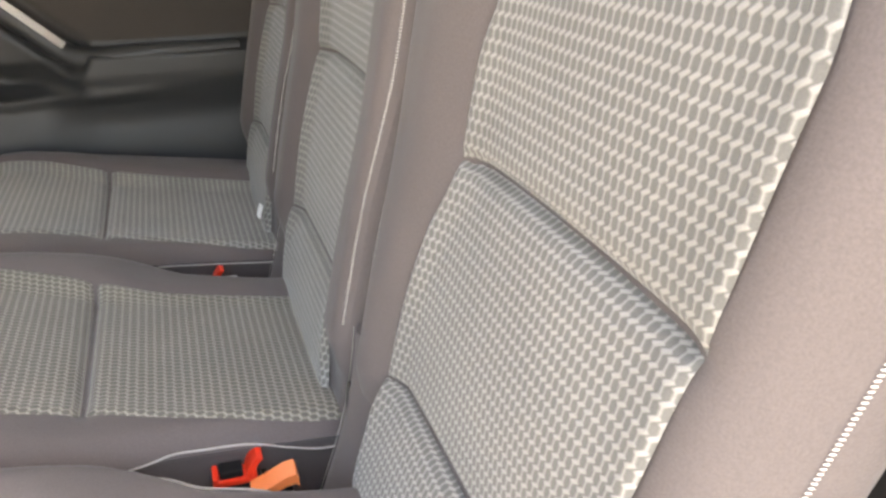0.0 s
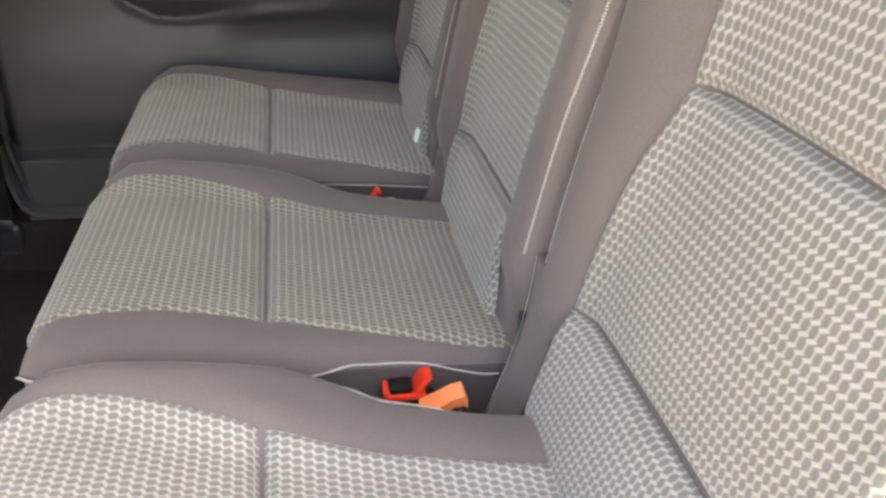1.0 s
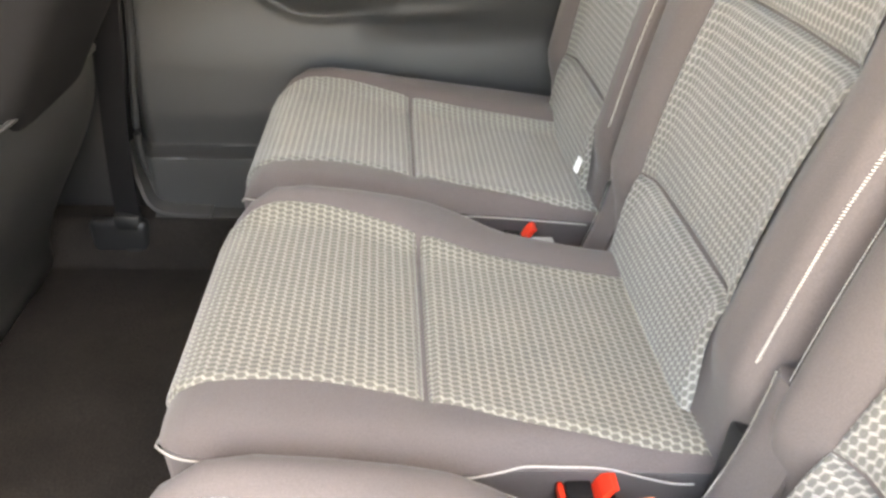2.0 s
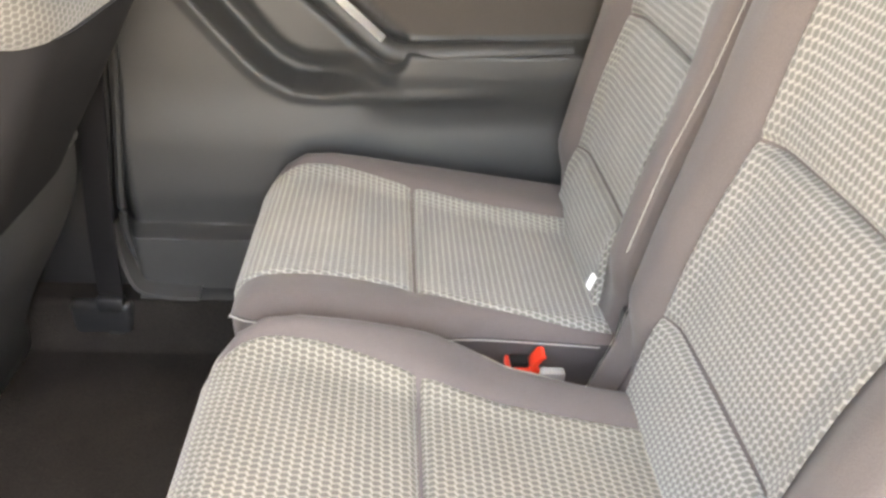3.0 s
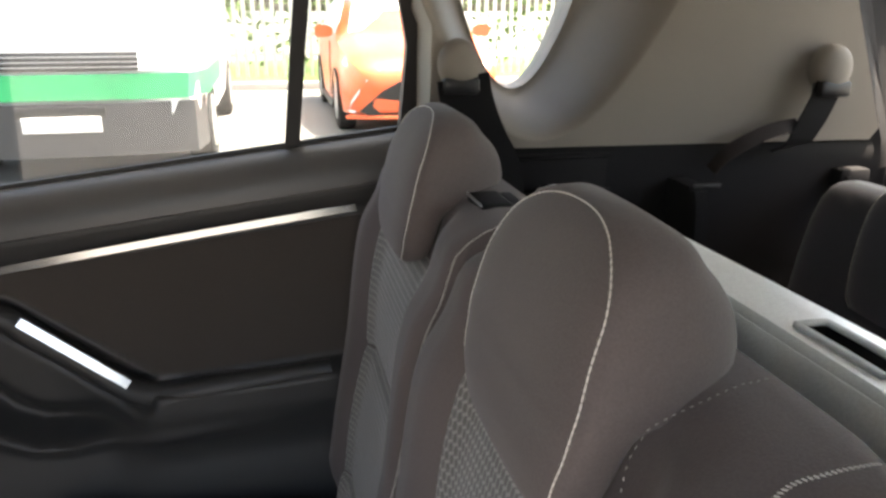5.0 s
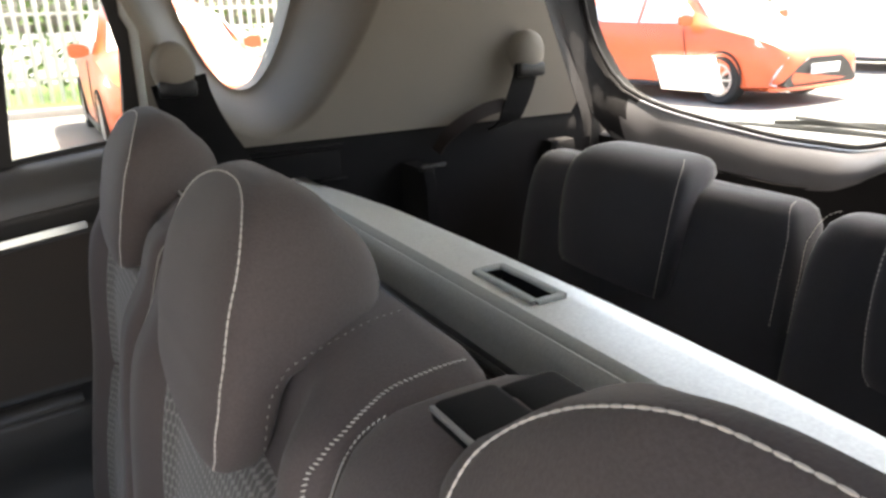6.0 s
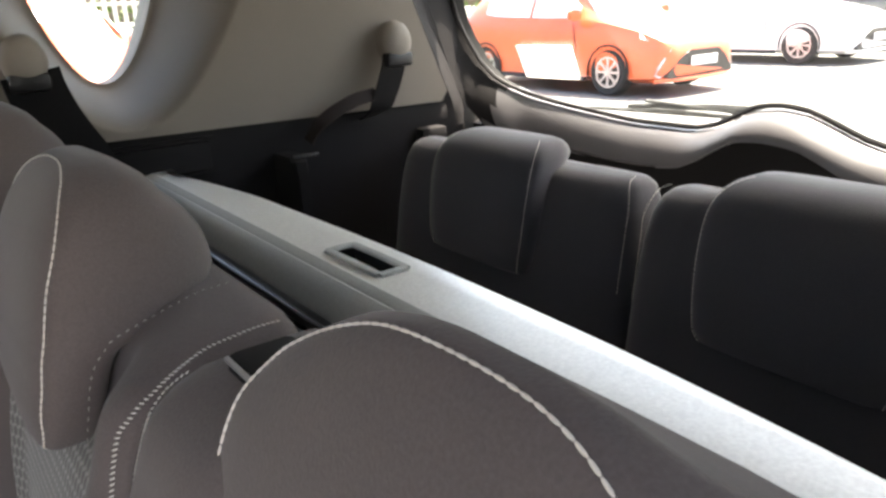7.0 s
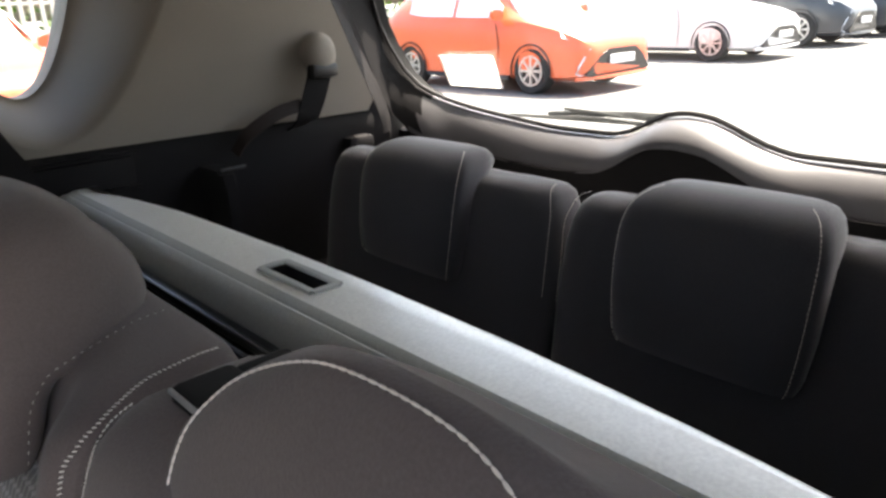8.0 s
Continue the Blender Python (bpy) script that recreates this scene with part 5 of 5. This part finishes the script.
def wheel(car, x, y, r, w, outer):
    """A wheel with its axle along the car's own side axis (world x)."""
    c = Vector((x, y, GROUND + r))

    def ring(rad, off, n=28):
        return [(c.x + off, c.y + rad * math.cos(a), c.z + rad * math.sin(a)) for a in (2 * math.pi * k / n for k in range(n))]

    h = w / 2
    wh = part("wheel", loft([ring(r * 0.64, -h * 0.8), ring(r * 0.90, -h), ring(r * 0.985, -h * 0.8), ring(r, -h * 0.4), ring(r, h * 0.4), ring(r * 0.985, h * 0.8), ring(r * 0.90, h), ring(r * 0.64, h * 0.8)]), TYRE, car, "black tyre")
    o = outer * h
    spokes = [loft([ring(r * 0.66, o * 0.86), ring(r * 0.66, o * 0.98), ring(r * 0.58, o * 0.98), ring(r * 0.57, o * 0.5)], caps=False)]
    for k in range(8):
        a = 2 * math.pi * k / 8
        u, v = Vector((0, math.cos(a), math.sin(a))), Vector((0, -math.sin(a), math.cos(a)))
        pr = []
        for d, hw in ((0.10, 0.055), (0.35, 0.045), (0.62, 0.065)):
            q = c + u * r * d
            pr.append([tuple(q + v * r * hw + Vector((o * 0.78, 0, 0))), tuple(q + v * r * hw + Vector((o * 0.96, 0, 0))), tuple(q - v * r * hw + Vector((o * 0.96, 0, 0))), tuple(q - v * r * hw + Vector((o * 0.78, 0, 0)))])
        spokes.append(loft(pr))
    spokes.append(loft([ring(r * 0.14, o * 0.7), ring(r * 0.13, o * 1.0), ring(r * 0.06, o * 1.03)]))
    part("rim", join(*spokes), ALLOY, wh, "silver alloy rim")


def car_body(cx, nose, length, width, sections):
    """A body shell along +y from its nose. sections: (along, half width, sill, shoulder height, roof height, roof half width)."""
    rings = []
    for s, hw, zs, zb, zr, rw in sections:
        y = nose + s * length
        hw, rw = hw * width / 2, rw * width / 2
        g = GROUND
        half = [(hw * 0.80, zs), (hw * 0.97, zs + 0.06), (hw, zs + (zb - zs) * 0.45), (hw * 0.985, zs + (zb - zs) * 0.8), (hw * 0.94, zb), (rw + (hw * 0.94 - rw) * 0.45, zb + (zr - zb) * 0.55), (rw, zb + (zr - zb) * 0.93), (rw * 0.85, zr), (rw * 0.4, zr + 0.012)]
        rings.append([(cx + a, y, g + z) for a, z in half] + [(cx - a, y, g + z) for a, z in half[::-1]])
    return loft(rings)


HATCH = [(0.0, 0.62, 0.28, 0.52, 0.54, 0.50), (0.01, 0.78, 0.22, 0.62, 0.64, 0.62), (0.04, 0.90, 0.18, 0.72, 0.75, 0.70), (0.10, 0.97, 0.17, 0.80, 0.84, 0.74), (0.22, 1.0, 0.17, 0.90, 0.95, 0.74), (0.29, 1.0, 0.17, 0.93, 1.02, 0.72), (0.38, 1.0, 0.17, 0.94, 1.32, 0.62), (0.48, 1.0, 0.17, 0.95, 1.47, 0.60), (0.62, 1.0, 0.17, 0.97, 1.50, 0.60), (0.80, 0.99, 0.18, 0.99, 1.46, 0.58), (0.92, 0.96, 0.20, 1.00, 1.34, 0.56), (0.97, 0.92, 0.24, 0.98, 1.12, 0.60), (1.0, 0.80, 0.32, 0.88, 0.92, 0.60)]
SUV = [(s, a, b * 1.25, c * 1.16, d * 1.13, e) for s, a, b, c, d, e in HATCH]


def parked_car(name, label, cx, nose, length, width, paint, shape, r=0.30):
    car = thing(name, (cx, nose + length / 2, GROUND), label, "car", "parked cars")
    body = part("body", car_body(cx, nose, length, width, shape), paint, car)
    k = shape[3][3] / 0.80
    hw = width / 2
    g = GROUND

    def pt(side, s, z, out):
        return (cx + side * out * hw, nose + s * length, g + z * k)

    for side in (-1, 1):
        part("side_window", slab([[pt(side, s, z0 + (z1 - z0) * t, 0.955 - 0.27 * (z0 + (z1 - z0) * t - 0.95) / 0.5 * 0.9) for t in (0, 0.5, 1)] for s, z0, z1 in ((0.345, 0.97, 1.10), (0.42, 0.975, 1.30), (0.50, 0.98, 1.37), (0.57, 0.99, 1.39))], lambda p: (p[0] - side * 0.02, p[1], p[2])), PANE, body, "side window painted pale for the reflected sky")
        part("side_window", slab([[pt(side, s, z0 + (z1 - z0) * t, 0.955 - 0.27 * (z0 + (z1 - z0) * t - 0.95) / 0.5 * 0.9) for t in (0, 0.5, 1)] for s, z0, z1 in ((0.585, 0.99, 1.39), (0.68, 1.0, 1.38), (0.76, 1.01, 1.34), (0.83, 1.05, 1.28))], lambda p: (p[0] - side * 0.02, p[1], p[2])), PANE, body, "side window painted pale for the reflected sky")
        part("mirror", loft([[(cx + side * (hw * 0.95 + d), nose + 0.33 * length + a * sc, g + 1.0 * k + b * sc) for a, b in ((0, -0.06), (0.08, -0.05), (0.10, 0.02), (0.07, 0.08), (0, 0.08))] for d, sc in ((0.0, 0.5), (0.06, 0.9), (0.16, 1.0), (0.20, 0.7))]), paint, car)
        part("headlamp", loft([[(cx + side * hw * a, nose + b * length - 0.012, g + z * k) for a, b, z in ((0.55, 0.012, 0.62), (0.80, 0.030, 0.63), (0.95, 0.085, 0.72), (0.90, 0.10, 0.80), (0.70, 0.050, 0.74), (0.55, 0.022, 0.68))], [(cx + side * hw * a * 0.94, nose + b * length + 0.06, g + z * k) for a, b, z in ((0.55, 0.012, 0.62), (0.80, 0.030, 0.63), (0.95, 0.085, 0.72), (0.90, 0.10, 0.80), (0.70, 0.050, 0.74), (0.55, 0.022, 0.68))]]), LAMP, car, "clear headlamp")
        for s in (0.205, 0.815):
            wheel(car, cx + side * (hw - 0.10), nose + s * length, r, 0.20, side)
            arch = [(cx + side * (hw * 0.99 + 0.004), nose + s * length + (r + 0.035) * math.cos(a), g + r + (r + 0.035) * math.sin(a)) for a in (math.pi * i / 16 for i in range(-1, 18))]
            part("wheel_arch", tube(arch, 0.013, 6), TYRE, car, "dark wheel arch gap")
    part("windscreen", slab([[(cx + u * (0.86 - 0.14 * t) * hw, nose + (0.285 + 0.105 * t) * length - 0.02, g + (0.985 + 0.37 * t) * k) for u in (-0.9, -0.5, 0, 0.5, 0.9)] for t in (0, 0.5, 1)], lambda p: (p[0], p[1] + 0.03, p[2] - 0.02)), PANE, body, "windscreen painted pale for the reflected sky")
    part("grille", loft([[(cx + a * hw, nose - 0.030 + d + 0.10 * abs(a) ** 3, g + z * k) for a, z in ((-0.34, 0.56), (0.34, 0.56), (0.55, 0.46), (0.80, 0.27), (0.70, 0.235), (-0.70, 0.235), (-0.80, 0.27), (-0.55, 0.46))] for d in (0.0, 0.10)]), BLACK, car, "black trapezoid grille")
    part("bumper_lip", tube([(cx + a * hw, nose - 0.035 + 0.16 * abs(a) ** 3, g + 0.215 * k) for a in (-0.95, -0.8, -0.5, 0, 0.5, 0.8, 0.95)], 0.022, 8), paint, car, "painted bumper lip")
    for side in (-1, 1):
        part("fog_lamp_trim", tube([(cx + side * hw * a, nose - 0.02 + 0.17 * a ** 3, g + z * k) for a, z in ((0.70, 0.58), (0.88, 0.36), (0.92, 0.28), (0.84, 0.255))], 0.014, 6), LAMP, car, "bright fog lamp trim")
        part("door_seam", tube([(cx + side * hw * 1.001, nose + 0.355 * length, g + 0.30 * k), (cx + side * hw * 1.004, nose + 0.345 * length, g + 0.60 * k), (cx + side * hw * 0.99, nose + 0.36 * length, g + 0.90 * k)], 0.006, 6), RUBBER, body, "dark door seam")
        part("side_skirt", tube([(cx + side * hw * 0.985, nose + s * length, g + 0.20 * k) for s in (0.30, 0.5, 0.72)], 0.03, 8), BLACK, body, "black side skirt")
    part("front_plate", block((cx - 0.26, nose - 0.035, g + 0.37 * k), (cx + 0.26, nose - 0.018, g + 0.48 * k), 0.004), PAPER, car, "white plate with plain bars")
    return car


parked_car("orange_hatchback", "bright orange hatchback parked nose-out in the car park", 8.80, 5.15, 3.95, 1.70, ORANGE, HATCH)
parked_car("white_car", "white car parked in the row beside the orange one", 13.65, 5.20, 4.3, 1.76, WHITE, HATCH, 0.315)
parked_car("dark_suv", "dark grey sport utility car parked in the row", 17.0, 5.1, 4.5, 1.84, GREY, SUV, 0.35)
parked_car("dark_suv", "dark grey sport utility car at the end of the row", 19.9, 5.0, 4.5, 1.84, GREY, SUV, 0.35)
parked_car("orange_car", "orange hatchback parked beside the green and white van", 1.95, 6.9, 3.95, 1.70, ORANGE, HATCH)

# van
VAN = [(0.0, 0.80, 0.42, 0.80, 0.84, 0.70), (0.01, 0.92, 0.30, 0.98, 1.02, 0.80), (0.04, 0.98, 0.26, 1.08, 1.12, 0.84), (0.12, 1.0, 0.26, 1.12, 1.20, 0.84), (0.20, 1.0, 0.26, 1.16, 1.75, 0.82), (0.27, 1.0, 0.26, 1.18, 1.92, 0.84), (0.5, 1.0, 0.26, 1.20, 1.95, 0.86), (0.98, 1.0, 0.28, 1.20, 1.95, 0.86), (1.0, 0.97, 0.32, 1.18, 1.88, 0.84)]
VX, VN = -1.03, 5.35
van = thing("van", (VX, VN + 2.4, GROUND), "white van with a green band and grey bumper parked nose-out", "van", "parked cars")
vb = part("body", car_body(VX, VN, 4.9, 1.9, VAN), WHITE, van)
g = GROUND
part("green_band", loft([[(VX + a, VN - 0.045 + b, g + z) for a, b, z in pts] for pts in ([(-0.86, 0.05, 0.62), (-0.5, 0.0, 0.62), (0.5, 0.0, 0.62), (0.86, 0.05, 0.62), (0.985, 0.40, 0.62), (0.985, 2.0, 0.62)], [(-0.88, 0.06, 0.80), (-0.5, 0.01, 0.80), (0.5, 0.01, 0.80), (0.88, 0.06, 0.80), (0.98, 0.40, 0.80), (0.985, 2.0, 0.80)])], closed=False), GREEN, van, "green band")
part("bumper", loft([[(VX + a, VN - 0.06 + b, g + z) for a, b in ((-0.95, 0.50), (-0.90, 0.10), (-0.5, 0.0), (0.5, 0.0), (0.90, 0.10), (0.95, 0.50))] for z in (0.22, 0.30, 0.45, 0.60)], closed=False), BUMPER, van, "grey plastic bumper")
part("grille", block((VX - 0.55, VN - 0.045, g + 0.82), (VX + 0.55, VN + 0.05, g + 0.95), 0.01), BLACK, van, "black upper grille")
part("lower_grille", block((VX - 0.30, VN - 0.075, g + 0.50), (VX + 0.30, VN + 0.05, g + 0.58), 0.01), BLACK, van, "black lower grille")
for k in range(3):
    part("grille_bar", block((VX - 0.55, VN - 0.055, g + 0.845 + 0.035 * k), (VX + 0.55, VN - 0.04, g + 0.853 + 0.035 * k), 0.002), ALLOY, van, "silver grille bar")
part("front_plate", block((VX - 0.26, VN - 0.085, g + 0.40), (VX + 0.26, VN - 0.055, g + 0.51), 0.004), PAPER, van, "white plate with plain bars")
for side in (-1, 1):
    part("headlamp", loft([[(VX + side * a, VN + b, g + z) for a, b, z in ((0.55, -0.04, 0.82), (0.80, 0.01, 0.82), (0.92, 0.16, 0.86), (0.92, 0.18, 0.98), (0.78, 0.02, 0.98), (0.55, -0.03, 0.96))], [(VX + side * a * 0.95, VN + b + 0.08, g + z) for a, b, z in ((0.55, -0.04, 0.82), (0.80, 0.01, 0.82), (0.92, 0.16, 0.86), (0.92, 0.18, 0.98), (0.78, 0.02, 0.98), (0.55, -0.03, 0.96))]]), LAMP, van, "clear headlamp")
    for s in (0.9, 3.9):
        wheel(van, VX + side * 0.86, VN + s, 0.33, 0.22, side)
part("windscreen", slab([[(VX + u * 0.80, VN + 0.60 + 0.42 * t, g + 1.20 + 0.52 * t) for u in (-0.95, 0, 0.95)] for t in (0, 0.5, 1)], lambda p: (p[0], p[1] + 0.05, p[2] - 0.03)), PANE, vb, "windscreen painted pale for the reflected sky")

# verge, kerb, fence and hedge behind the row
kerb = part("kerb", block((-30, 11.9, GROUND - 0.1), (60, 12.05, GROUND + 0.12), 0.02), KERB)
tagged(kerb, "pale concrete kerb at the edge of the car park", "kerb", kind="structure")
verge = part("verge", slab([[(x, y, GROUND + 0.10 + 0.05 * noise.noise((x * 0.4, y * 0.8, 0))) for y in np.linspace(12.05, 18, 10)] for x in np.linspace(-30, 60, 60)], lambda p: (p[0], p[1], GROUND - 0.1)), GRASSM)
tagged(verge, "grass verge behind the car park", "grass verge", kind="structure")
fence = thing("fence", (0, 13.2, GROUND), "pale metal paling fence along the verge", "fence")
pale_v, pale_f = block((-0.035, -0.012, 0.0), (0.035, 0.012, 1.75), 0.008, 1)
pale_me = None
for k in range(110):
    x = -7.0 + 0.16 * k
    if pale_me is None:
        ob = part("pale", ([(v[0], v[1] + 13.2, v[2] + GROUND + 0.08) for v in pale_v], pale_f), FENCE, fence)
        pale_me = ob.data
    else:
        ob = new("pale", pale_me)
        ob.parent = fence
    ob.location = (x, 0, 0)
for z in (0.45, 1.45):
    part("rail", block((-7.1, 13.215, GROUND + z), (10.8, 13.255, GROUND + z + 0.05), 0.005), FENCE, fence)
rng = np.random.default_rng(4)
vs, fs = [], []
for k in range(9000):
    x = rng.uniform(-12, 34)
    base = 1.7 + 0.6 * noise.noise((x * 0.35, 0, 5)) + 0.5 * noise.noise((x * 1.1, 3, 5))
    z = GROUND + 0.1 + base * rng.uniform(0.02, 1.0) ** 0.8
    y = 14.6 + rng.uniform(-0.9, 0.9)
    a, b = rng.normal(size=3), rng.normal(size=3)
    a /= np.linalg.norm(a)
    b -= a * a.dot(b)
    b /= np.linalg.norm(b)
    s = rng.uniform(0.05, 0.11)
    c = np.array((x, y, z))
    i = len(vs)
    vs += [tuple(c - a * s), tuple(c + b * s * 0.5), tuple(c + a * s), tuple(c - b * s * 0.5)]
    fs.append((i, i + 1, i + 2, i + 3))
hedge = part("hedge", (vs, fs), LEAF, flat=True)
tagged(hedge, "loose green hedge behind the fence", "hedge", kind="stuff")

# paper notice stuck on the rear window
notice = thing("window_notice", (1.50, 0.50, 0.98), "thin white paper notice taped to the rear window", "notice")
rows = [[(glass_x(z) + 0.005, y, z) for z in (za, zb)] for y, za, zb in ((0.507, 0.989, 1.046), (0.369, 0.990, 1.048))]
part("paper", slab(rows, lambda p: (p[0] + 0.001, p[1], p[2])), NOTICE, notice)
edge = [(glass_x(z) + 0.0035, y, z) for y, z in ((0.507, 0.989), (0.507, 1.046), (0.369, 1.048), (0.369, 0.990), (0.507, 0.989))]
part("border", tube(edge, 0.0022, 6, 0.6), PAPER, notice, "white border tape")
